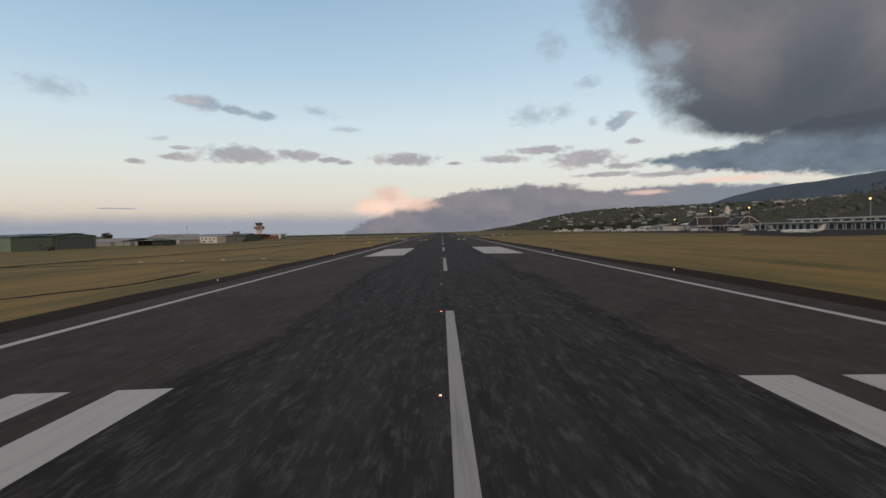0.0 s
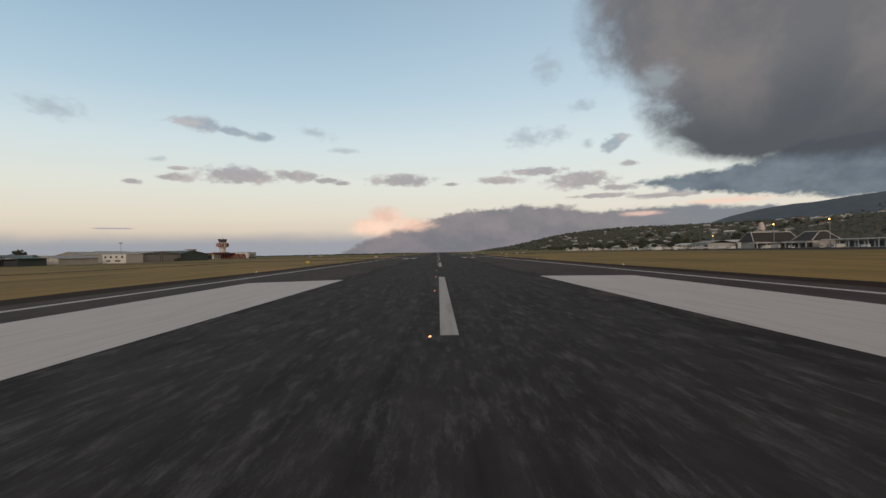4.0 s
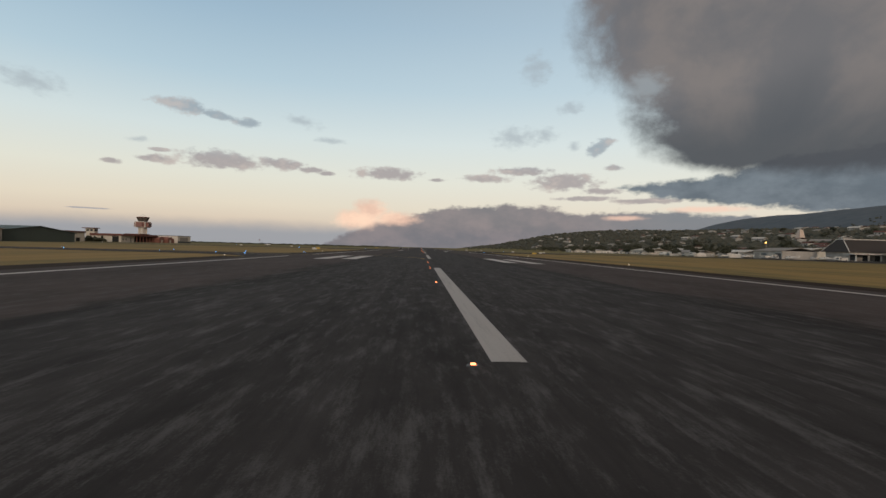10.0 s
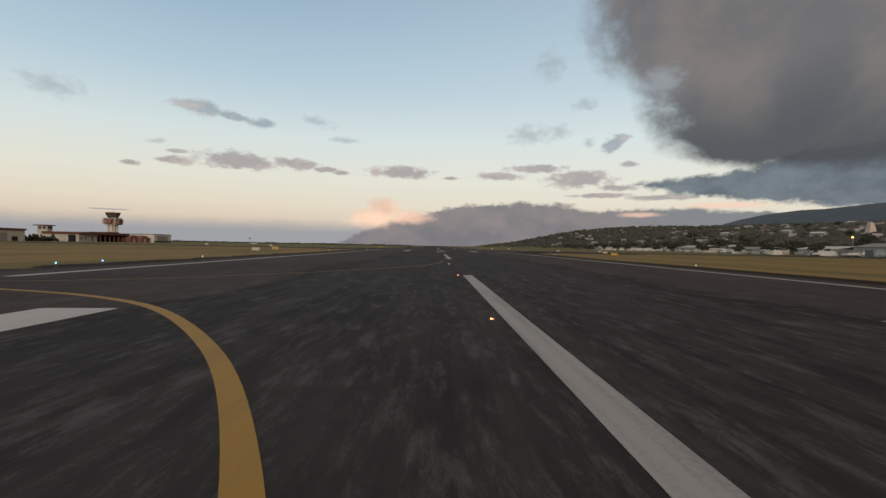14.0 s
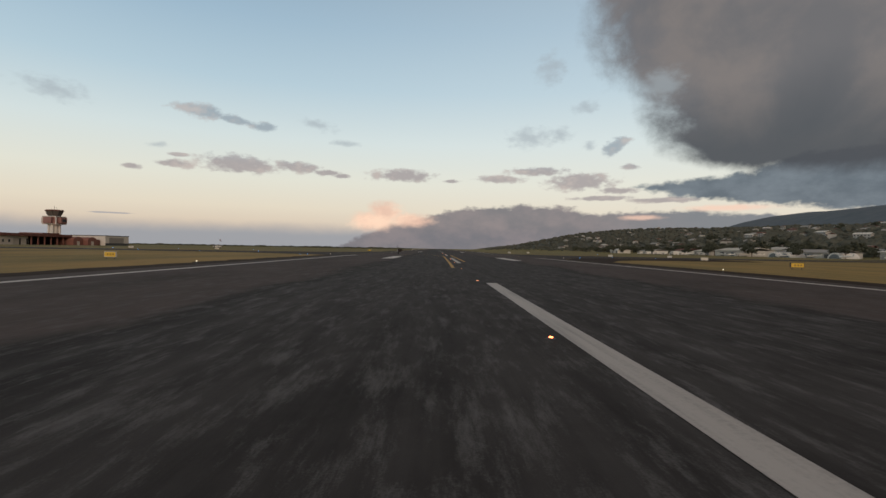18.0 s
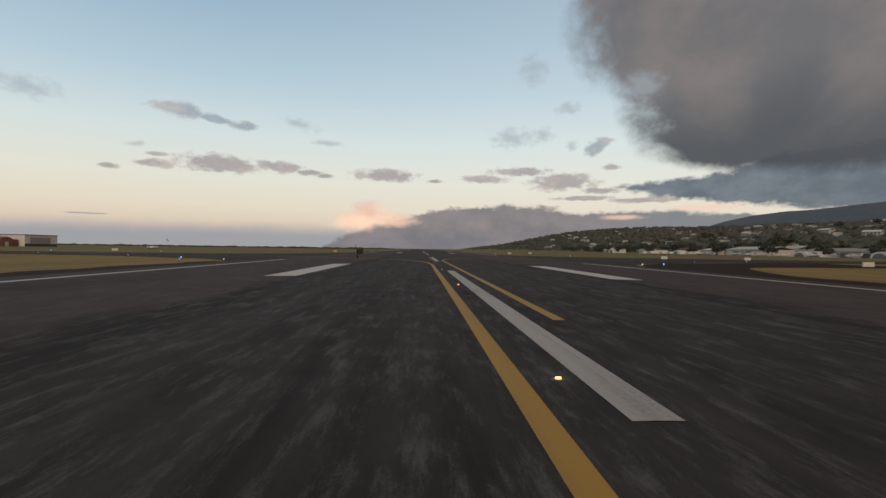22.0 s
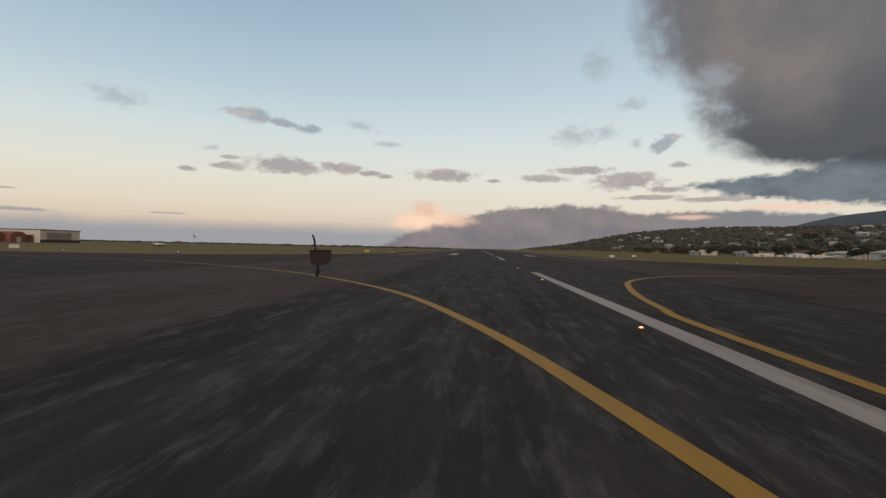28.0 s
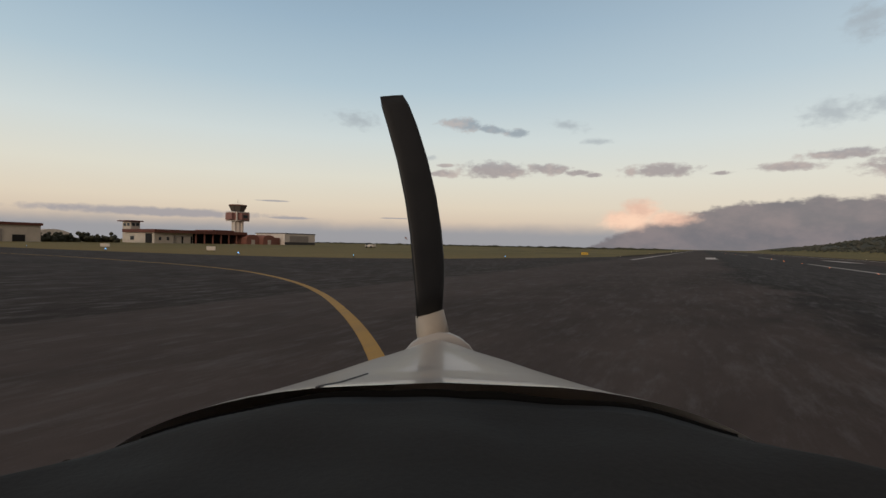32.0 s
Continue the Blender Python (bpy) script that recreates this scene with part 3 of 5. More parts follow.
# ---- painted markings: each a thin coat that follows the camber ----
def paint(name, label, xs, y0, y1, mat, parent=None, category="marking", lift=0.007, step=30.0):
    bm = bmesh.new()
    n = max(1, int((y1 - y0) / step))
    ys = [y0 + (y1 - y0) * i / n for i in range(n + 1)]
    rows = [[bm.verts.new((x, y, crown(x) + lift)) for x in xs] for y in ys]
    for a, b in zip(rows, rows[1:]):
        for i in range(len(xs) - 1):
            bm.faces.new((a[i], a[i + 1], b[i + 1], b[i]))
    ob = part(name, bm, mat, parent)
    if parent is None:
        tagged(ob, label, category, kind="structure")
    return ob


def stripe_pair(y, count, label):
    for side in (-1, 1):
        for k in range(count):
            a = 9.0 + 3.3 * k
            xs = sorted((side * a, side * (a + 1.8)))
            paint("touchdown_stripe", label, xs, y, y + 22.5, WHITE_LINE)


stripe_pair(300, 3, "white painted touchdown stripe on dark asphalt")
stripe_pair(600, 2, "white painted touchdown stripe on dark asphalt")
stripe_pair(750, 1, "single white touchdown stripe on dark asphalt")
stripe_pair(900, 1, "single white touchdown stripe on dark asphalt")
for side in (-1, 1):
    paint("aiming_block", "broad white aiming block painted on the runway", sorted((side * 8.55, side * 16.9)), 411.5, 457, WHITE_LINE)
for y in [6 + 60 * k for k in range(13)] + [780.5] + [846 + 60 * k for k in range(16)]:
    paint("centre_stripe", "scuffed white centre line stripe with tyre rubber", (-0.24, 0.0, 0.24), y, y + 30, CENTRE_LINE)
for side in (-1, 1):
    for y0, y1 in ([(-200, 614.5), (634, 793), (886, 2500)] if side < 0 else [(-200, 792), (872, 2500)]):
        paint("edge_line", "thin white runway edge line", sorted((side * 20.95, side * 21.6)), y0, y1, WHITE_LINE)


def ribbon(name, label, run, width, mat, height=None):
    """A painted line along a smooth plan curve."""
    pts = [Vector(p) for p in arc(run, 8)]
    bm = bmesh.new()
    rows = []
    for i, p in enumerate(pts):
        d = (pts[min(i + 1, len(pts) - 1)] - pts[max(i - 1, 0)]).normalized()
        s = Vector((-d.y, d.x)) * width / 2
        rows.append([bm.verts.new((q.x, q.y, (max(crown(q.x), -0.362) if abs(q.x) < 24 else -0.362) + 0.006)) for q in (p - s, p + s)])
    for a, b in zip(rows, rows[1:]):
        bm.faces.new((a[0], a[1], b[1], b[0]))
    bmesh.ops.recalc_face_normals(bm, faces=bm.faces)
    return tagged(part(name, bm, mat), label, "marking", kind="structure")


ribbon("taxi_line", "faded yellow lead-off line curving from the runway", [(-0.75, 603.5), (-1.0, 607), (-1.8, 610.5), (-2.9, 614), (-4.9, 618), (-8.0, 622.3), (-11, 624.9), (-14.5, 626.8), (-20, 628.8), (-30, 630.8), (-60, 632.4), (-150, 633)], 0.26, YELLOW_LINE)
ribbon("taxi_line", "thin faded lead-on line joining the runway", [(-1.0, 658), (-1.2, 655), (-1.5, 652.5), (-2.6, 648), (-4.2, 644.8), (-6.2, 641.6), (-8.6, 638.2), (-11.5, 635), (-14.5, 632.6), (-19, 631.1), (-26, 631.2), (-36, 632), (-58, 632.9)], 0.13, YELLOW_LINE)
ribbon("taxi_line", "yellow lead-off line curving to the taxiway", [(-1.1, 713.5), (-1.0, 730), (-0.95, 760), (-0.95, 768), (-1.15, 774), (-1.6, 778.6), (-2.3, 782.2), (-3.7, 787.4), (-6.3, 794.2), (-10.3, 801), (-15.3, 807.8), (-20.4, 813.2), (-25.7, 817.8), (-31.8, 821.6), (-39, 824.6), (-51, 826.8), (-80, 828.5), (-180, 829)], 0.27, YELLOW_LINE)
ribbon("taxi_line", "yellow lead-off line curving to the apron side", [(0.9, 732.3), (0.9, 745), (0.85, 784), (1.3, 791.5), (2.5, 798.1), (4.4, 804.4), (8.0, 810.6), (14, 816.8), (25, 824), (45, 832), (90, 838), (178, 839)], 0.27, YELLOW_LINE)
ribbon("fillet_line", "thin white line rounding the grass corner", [(-21.3, 612), (-21.5, 617), (-23.2, 620.5), (-27, 623.5), (-34, 626)], 0.25, WHITE_LINE)

# ---- airfield lights, signs ----
def edge_light(at, lens, label, group):
    ob = thing("edge_light", at, label, "light", group)
    part("base", tubes(((0, 0, 0), (0, 0, 0.05), 0.13), ((0, 0, 0.05), (0, 0, 0.24), 0.03)), DARK_METAL, ob)
    bm = bmesh.new()
    bmesh.ops.create_uvsphere(bm, u_segments=10, v_segments=6, radius=0.045)
    bmesh.ops.scale(bm, vec=(1, 1, 1.3), verts=bm.verts)
    bmesh.ops.translate(bm, vec=(0, 0, 0.33), verts=bm.verts)
    part("lens", bm, lens, ob, "glowing glass lens")
    return ob


first = edge_light((-25.1, 300, -0.39), LIT_WHITE, "small white runway edge light on a stalk", "runway edge lights")
for k in range(34):
    for side in (-1, 1):
        y = 60 * k
        if (k, side) != (5, -1) and not (side < 0 and 606 < y < 640) and not 790 < y < 900:
            copy_thing(first, pose(side * 25.1, y + 1.5, -0.39))
blue = edge_light((-26.2, 648, -0.42), LIT_BLUE, "small blue taxiway light on a stalk", "taxiway lights")
for x, y in [(-26.0, 643.2), (-36, 640.6), (-50, 640.6), (-72, 641.4), (-28.6, 618.6), (-34.5, 622.2), (-44, 623.4), (-60, 624.4), (-76, 625), (-30, 781), (-34, 790), (-48, 802.5), (-66, 808.5), (-84, 811.5),
             (-52, 855), (-38, 874), (-66, 848.5), (-90, 845), (-112, 844.5), (30, 786), (42, 800), (58, 811), (44, 873), (60, 866)]:
    copy_thing(blue, pose(x, y, -0.42))

centre = thing("centreline_light", (-0.5, 305.8, -0.009), "flush amber centreline light set in the asphalt", "light", "centreline lights")
part("rim", tubes(((0, 0, 0), (0, 0, 0.016), 0.09, 0.07), sides=14), DARK_METAL, centre)
part("lens", boxes((-0.032, -0.02, 0.012, 0.032, 0.02, 0.038), soft=0.006), LIT_WARM, centre, "lit amber lens")
for k in range(21, 100):
    copy_thing(centre, pose(-0.5, (5.8 if k < 44 else 7.4) + 15 * k, -0.009))


SIGN_INK = material("faded_sign_legend", (0.34, 0.22, 0.05), 0.6, vary=0.1)


def sign(at, width, face, back, label, turn):
    """A low taxiway sign on short legs; its face looks back along the runway."""
    ob = thing("taxiway_sign", at, label, "sign", "taxiway signs", turn)
    w = width / 2
    part("box", boxes((-w, -0.11, 0.25, w, 0.11, 0.88), soft=0.02), back, ob)
    part("face", boxes((-w + 0.06, -0.118, 0.30, w - 0.06, -0.112, 0.83)), face, ob)
    for x in (-w * 0.7, w * 0.7):
        part("leg", tubes(((x, 0, 0), (x, 0, 0.30), 0.04)), DARK_METAL, ob)
    if face is YELLOW_SIGN:
        for i in range(3):
            x = -w * 0.5 + i * w * 0.45
            part("legend_bar", boxes((x, -0.122, 0.46, x + w * 0.26, -0.119, 0.68)), SIGN_INK, ob, "dark bar of lettering")
    return ob


sign((-36.2, 551, -0.42), 1.3, YELLOW_SIGN, DARK_METAL, "yellow lit taxiway sign on short legs", 0)
sign((-37.3, 710.5, -0.42), 1.5, SIGN_BACK, SIGN_BACK, "pale taxiway sign in the grass", 0)
sign((-40.6, 733, -0.42), 1.4, YELLOW_SIGN, SIGN_BACK, "small yellow taxiway sign in the grass", 0)
sign((44.3, 738, -0.42), 1.8, YELLOW_SIGN, DARK_METAL, "yellow taxiway sign on short legs", 0)
sign((58.5, 786.5, -0.37), 1.6, SIGN_BACK, SIGN_BACK, "pale taxiway sign seen from the back", 0)
sign((53, 832, -0.37), 1.4, SIGN_BACK, SIGN_BACK, "pale taxiway sign in the grass", 0)
sign((71, 830, -0.37), 1.4, SIGN_BACK, SIGN_BACK, "pale taxiway sign in the grass", 0)
sign((33.5, 919, -0.42), 1.4, SIGN_BACK, SIGN_BACK, "pale taxiway sign in the grass", 0)
sign((48, 947, -0.42), 1.4, SIGN_BACK, SIGN_BACK, "pale taxiway sign in the grass", 0)
sign((-82.3, 857, -0.42), 1.4, SIGN_BACK, SIGN_BACK, "pale taxiway sign in the grass", 30)
sign((-114, 858, -0.42), 1.6, SIGN_BACK, SIGN_BACK, "long pale taxiway sign in the grass", 40)
sign((-34.5, 915, -0.42), 1.6, YELLOW_SIGN, DARK_METAL, "yellow taxiway sign on short legs", 0)


def approach_unit(at):
    """A low box of the approach slope lights on three short legs."""
    ob = thing("approach_light_unit", at, "low pale approach light box on short legs", "light", "approach slope lights")
    part("housing", boxes((-0.45, -0.35, 0.28, 0.45, 0.35, 0.62), soft=0.03), SIGN_BACK, ob)
    part("window", boxes((-0.38, -0.36, 0.38, 0.38, -0.352, 0.54)), YELLOW_SIGN, ob, "amber glass slot")
    for x, y in ((-0.35, -0.25), (0.35, -0.25), (0.0, 0.28)):
        part("leg", tubes(((x, y, 0), (x, y, 0.29), 0.03)), DARK_METAL, ob)
    return ob


first_unit = approach_unit((-61.4, 407.7, -0.42))
first_unit.scale = (0.7, 0.7, 0.6)
for x, y in ((-53.7, 409.0), (-45.9, 410.3), (-37.8, 411.0)):
    copy_thing(first_unit, pose(x, y, -0.42))


# ---- buildings along the north-west side ----
def window_row(ob, side_x, spans, z0, z1, depth=0.12):
    """Windows in a wall that faces the runway (towards +x): frame and pane each."""
    for y0, y1 in spans:
        w = part("window", boxes((side_x - 0.05, y0, z0, side_x + 0.06, y1, z0 + 0.12), (side_x - 0.05, y0, z1 - 0.12, side_x + 0.06, y1, z1),
                                 (side_x - 0.05, y0, z0, side_x + 0.06, y0 + 0.12, z1), (side_x - 0.05, y1 - 0.12, z0, side_x + 0.06, y1, z1)), DARK_METAL, ob)
        part("pane", boxes((side_x - 0.04, y0 + 0.12, z0 + 0.12, side_x + 0.02, y1 - 0.12, z1 - 0.12)), GLASS, w, "dark glass pane")


def gable(y0, y1, eave, ridge, over=0.5, thick=0.25):
    """Outline of a pitched roof whose ridge runs away from the runway."""
    m = (y0 + y1) / 2
    return [(y0 - over, eave - 0.1), (y0 - over, eave + thick), (m, ridge + thick), (y1 + over, eave + thick), (y1 + over, eave - 0.1), (m, ridge - 0.1)]


def hangar(name, x_front, depth, y0, y1, eave, ridge, wall_mat, roof_mat, label, doors=(), door_mat=DOOR_GREY, panels=6):
    m = (y0 + y1) / 2
    ob = thing(name, (x_front, m, -0.42), label, "hangar", "airfield hangars")
    w = (y1 - y0) / 2
    out = [(-w, 0), (w, 0), (w, eave), (0, ridge), (-w, eave)]
    part("wall", profile_along(out, -depth, 0.0), wall_mat, ob)
    part("roof", profile_along(gable(-w, w, eave, ridge), -depth - 0.5, 0.6), roof_mat, ob, "ribbed sheet roof")
    n = int(depth / 4)
    part("roof_seams", boxes(*[(-depth + 4 * i - 0.05, -0.06, ridge + 0.20, -depth + 4 * i + 0.05, 0.06, ridge + 0.40) for i in range(n)]), roof_mat, ob)
    for a, b, h in doors:
        d = part("door_frame", boxes((0.0, a - 0.4, 0, 0.18, a, h + 0.4), (0.0, b, 0, 0.18, b + 0.4, h + 0.4), (0.0, a, h, 0.18, b, h + 0.4)), DARK_GREEN, ob)
        k = panels
        for i in range(k):
            u = a + (b - a) * i / k
            part("door_leaf", boxes((0.01, u + 0.03, 0.05, 0.09 + 0.04 * (i % 2), a + (b - a) * (i + 1) / k - 0.03, h - 0.02)), door_mat, d)
    return ob


hangar("hangar", -206, 30, 570, 604, 7.0, 8.6, GREEN_METAL, DARK_GREEN, "sage green sheet-metal hangar with grey sliding doors", [(-12, 14, 6.0)])
annex = thing("hangar_annex", (-205, 557, -0.42), "plain sage green metal side building", "building")
part("wall", boxes((-26, -13, 0, 0, 12.4, 6.6)), GREEN_METAL, annex)
part("roof", profile_along([(-13.5, 6.55), (-13.5, 6.9), (12.4, 8.4), (12.4, 8.05)], -26.5, 0.4), DARK_GREEN, annex)
part("door", boxes((0.02, 3, 0, 0.12, 6, 3.2)), DOOR_GREY, annex)

van = thing("parked_van", (-190, 548, -0.42), "dark parked van on the grass edge", "vehicle")
part("body", boxes((-1.0, -2.3, 0.35, 1.0, 2.3, 1.2), (-0.95, -1.2, 1.2, 0.95, 2.2, 2.0), soft=0.1), DARK_METAL, van)
part("windscreen", boxes((-0.8, -1.26, 1.25, 0.8, -1.21, 1.85)), GLASS, van)
for x in (-1.0, 1.0):
    for y in (-1.5, 1.5):
        part("wheel", tubes(((x - 0.1, y, 0.34), (x + 0.1, y, 0.34), 0.34), sides=16), BLACK, van)

low = thing("long_low_shed", (-236, 662, -0.42), "long low shed with a pale sheet roof", "shed", turn=-90)
part("wall", boxes((-14, -34, 0, 0, 30, 3.0)), GREY_METAL, low)
part("roof", profile_along([(-14.6, 3.35), (-14.6, 3.6), (-7, 5.4), (0.8, 3.0), (0.8, 2.75), (-7, 5.1)], -34.6, 30.6, "y"), GREY_METAL, low)
for y in (-26, -14, 0, 14, 24):
    part("door", boxes((0.01, y, 0, 0.12, y + 3.2, 2.7)), DOOR_GREY, low)

shed = thing("open_shed", (-192, 627, -0.42), "dark open-fronted gabled shed with steel posts", "shed", turn=-90)
part("roof", profile_along(gable(-13, 13, 3.3, 5.0, 0.8, 0.18), -16, 0.5), DARK_GREEN, shed)
for y in (-12.5, -6.2, 0, 6.2, 12.5):
    for x in (-15.5, 0):
        part("post", boxes((x - 0.12, y - 0.12, 0, x + 0.12, y + 0.12, 3.3 + max(0, 1.5 - abs(y) * 0.12))), DARK_METAL, shed)
# back wall, side wall and box coloured dark to paint the shed's inner shade
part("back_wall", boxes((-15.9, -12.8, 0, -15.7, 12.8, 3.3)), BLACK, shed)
part("side_wall", boxes((-15.6, 12.6, 0, -0.3, 12.8, 3.3)), DARK_GREEN, shed)
part("store_box", boxes((-9, 3.5, 0, -4, 10.5, 2.6), soft=0.05), DARK_METAL, shed)

for x, depth, label in ((-267, 40, "pale grey gabled sheet-metal hangar"), (-247, 36, "pale grey gabled sheet-metal hangar with a steep roof")):
    back_hangar = hangar("hangar", 0, depth, -9.6, 9.6, 5.4, 8.0, GREY_METAL, GREY_METAL, label, [(-6, 6, 4.6)])
    back_hangar.matrix_world = pose(x, 776, -0.42, 0, 0, -90)
pale = thing("gabled_store", (-190.5, 655, -0.42), "pale gabled store with a doorway painted black", "shed", turn=-90)
part("wall", profile_along([(-7.5, 0), (7.5, 0), (7.5, 3.0), (0, 4.5), (-7.5, 3.0)], -28, 0), CREAM, pale)
part("roof", profile_along(gable(-7.5, 7.5, 3.0, 4.5, 0.5, 0.2), -28.5, 0.5), GREY_METAL, pale)
# no opening is cut; the black panel paints the shade inside
part("doorway", boxes((0.01, -6.0, 0, 0.08, -2.4, 3.0)), BLACK, pale, "black panel painted as the doorway's shade")

office = thing("white_office_block", (-180.5, 692.5, -0.42), "white two-storey block with small square windows", "building", turn=-90)
part("wall", boxes((-16, -6.5, 0, 0, 6.5, 4.6)), WHITE_WALL, office)
part("parapet", boxes((-16.15, -6.65, 4.6, 0.15, 6.65, 4.95)), WHITE_WALL, office)
window_row(office, 0, [(-5.4, -4.3), (-2.4, -1.3), (0.7, 1.8), (3.9, 5.0)], 2.9, 4.0)
window_row(office, 0, [(-4.4, -2.2), (0.4, 3.4)], 0.9, 1.7)
part("roof_unit", boxes((-8, -3, 4.95, -5, 0, 5.6), soft=0.05), GREY_METAL, office)

hangar("hangar", -177, 36, 710, 757, 5.2, 6.4, GREY_METAL, GREY_METAL, "wide grey hangar with faded sliding doors", [(-20.5, -1.5, 4.6), (1.5, 20.5, 4.6)], GREY_METAL, 8)
hangar("hangar", -181, 45, 758.5, 807, 4.5, 7.2, DARK_GREEN, DARK_GREEN, "dark green hangar with a shallow pitched roof", [(-20, 20, 4.0)], DARK_GREEN, 8)
for x, y, s in [(-175, 751, 1.0), (-175, 746, 0.8)]:
    bush = thing("bush", (x, y, -0.42), "dark rounded bush beside a hangar", "bush")
    bm = bmesh.new()
    rng = random.Random(int(y))
    for _ in range(26):
        c = Vector((rng.uniform(-1, 1), rng.uniform(-1.3, 1.3), rng.uniform(0.4, 2.0))) * s
        bmesh.ops.create_icosphere(bm, subdivisions=1, radius=rng.uniform(0.3, 0.6) * s, matrix=Matrix.Translation(c))
    part("foliage", bm, LEAVES, bush)

mast = thing("floodlight_mast", (-278.5, 853.5, -0.42), "slim grey floodlight mast with a ring of lamps", "mast")
part("pole", tubes(((0, 0, 0), (0, 0, 16.2), 0.30, 0.16)), GREY_METAL, mast)
part("lamp_head", tubes(((0, 0, 15.9), (0, 0, 16.5), 1.5, 1.3), sides=12), DARK_METAL, mast)

# ---- terminal, its little tower and the control tower ----
hall = thing("old_terminal", (-239, 948, -0.42), "low terminal with a thick dark red roof fascia", "building")
part("wall", boxes((-24, 0.5, 0, -1.2, 10, 5.0)), CREAM, hall, "cream rendered wall")
part("side_wall", boxes((-24, 10, 0, -2.0, 21, 5.0)), WHITE_WALL, hall, "white wall with doors")
# the open hall's shade is put into this black front
part("hall_back", boxes((-24, 21, 0, -9.0, 52, 5.0)), BLACK, hall, "recessed hall front painted black as its shade")
part("fascia", boxes((-25, -0.6, 5.0, 0.6, 53, 6.6)), DARK_RED, hall, "dark red roof fascia")
part("roof_step", boxes((-18, 34, 6.6, -4, 48, 7.4)), DARK_RED, hall)
for y in (22, 27, 32, 37, 42, 47, 51.6):
    part("pillar", boxes((-1.2, y - 0.25, 0, -0.6, y + 0.25, 5.0)), RED_PAINT, hall)
window_row(hall, -1.2, [(2.6, 3.8), (6.6, 7.8)], 1.4, 3.0)
for y in (11, 16):
    part("bay_door", boxes((-2.0, y, 0, -1.9, y + 3.6, 3.8)), CREAM, hall)
# thin black sheets paint the shade of bay and corner recesses
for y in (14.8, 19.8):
    part("bay_shade", boxes((-2.0, y, 0, -1.93, y + 1.0, 3.6)), BLACK, hall)
part("corner_shade", boxes((-8, 0.40, 0, -3, 0.48, 4.6)), BLACK, hall)
part("end_window", boxes((-20, 0.40, 1.4, -17, 0.48, 3.2)), GLASS, hall)
for k in range(9):
    part("fascia_rib", boxes((0.6, 1.0 + 6.2 * k, 5.05, 0.66, 1.25 + 6.2 * k, 6.55)), RED_PAINT, hall)

lookout = thing("lookout_tower", (-266, 953, -0.42), "small pale square lookout with a flat overhanging roof", "tower")
part("shaft", boxes((-3.4, -2.3, 0, 3.4, 2.3, 10.4)), CREAM, lookout)
part("roof", boxes((-5.2, -4.0, 10.4, 4.6, 3.4, 10.95), soft=0.08), DARK_RED, lookout)
for y in (-1.8, 0.3):
    w = part("window", boxes((3.38, y, 8.2, 3.46, y + 1.6, 9.7)), DARK_METAL, lookout)
    part("pane", boxes((3.44, y + 0.12, 8.32, 3.48, y + 1.48, 9.58)), GLASS, w)
for x in (-2.6, 0.4):
    w = part("window", boxes((x, -2.38, 8.2, x + 2.0, -2.3, 9.7)), DARK_METAL, lookout)
    part("pane", boxes((x + 0.12, -2.4, 8.32, x + 1.88, -2.36, 9.58)), GLASS, w)

fence = thing("white_rail_fence", (-268, 954, -0.42), "white panelled fence behind the terminal", "fence")
for k in range(4):
    part("post", boxes((-0.15, 5.2 * k - 0.15, 0, 0.15, 5.2 * k + 0.15, 6.8)), WHITE_WALL, fence)
for k in range(3):
    for z in (2.0, 3.8, 5.6):
        part("panel", boxes((-0.06, 5.2 * k + 0.2, z, 0.06, 5.2 * k + 5.0, z + 0.8)), WHITE_WALL, fence)

hedge = thing("dark_hedge", (-246, 918, -0.42), "dark unkempt hedge beside the workshop", "hedge")
bm = bmesh.new()
rng = random.Random(12)
for _ in range(170):
    c = Vector((rng.gauss(0, 2.2), rng.uniform(-14, 16), abs(rng.gauss(0, 1.4)) + 0.4))
    bmesh.ops.create_icosphere(bm, subdivisions=1, radius=rng.uniform(0.5, 1.2), matrix=Matrix.Translation(c))
part("foliage", bm, LEAVES, hedge)

tower = thing("control_tower", (-257, 1010, -0.42), "red and white airport control tower with a flared glass cab", "tower")


def ring(bm, z, r, n=8, twist=math.pi / 8):
    return [bm.verts.new((r * math.cos(2 * math.pi * i / n + twist), r * math.sin(2 * math.pi * i / n + twist), z)) for i in range(n)]


def turned(rows, n=8, twist=math.pi / 8):
    """A faceted solid from (height, radius) rows."""
    bm = bmesh.new()
    rings = [ring(bm, z, r, n, twist) for z, r in rows]
    for a, b in zip(rings, rings[1:]):
        for i in range(n):
            bm.faces.new((a[i], a[(i + 1) % n], b[(i + 1) % n], b[i]))
    bm.faces.new(rings[0][::-1])
    bm.faces.new(rings[-1])
    return bm


part("shaft", turned([(0, 2.6), (13.6, 2.6)]), WHITE_WALL, tower)
for a in (0.4, 1.97, 3.54, 5.11):
    x, y = 3.0 * math.cos(a), 3.0 * math.sin(a)
    part("buttress", boxes((x - 0.45, y - 0.45, 0, x + 0.45, y + 0.45, 13.8)), WHITE_WALL, tower, "white concrete buttress")
part("collar", turned([(13.2, 3.4), (13.9, 5.2)]), CONCRETE, tower)
part("gallery", boxes((-4.3, -4.3, 13.9, 4.3, 4.3, 18.4)), FADED_RED, tower, "brick-red square gallery storey")
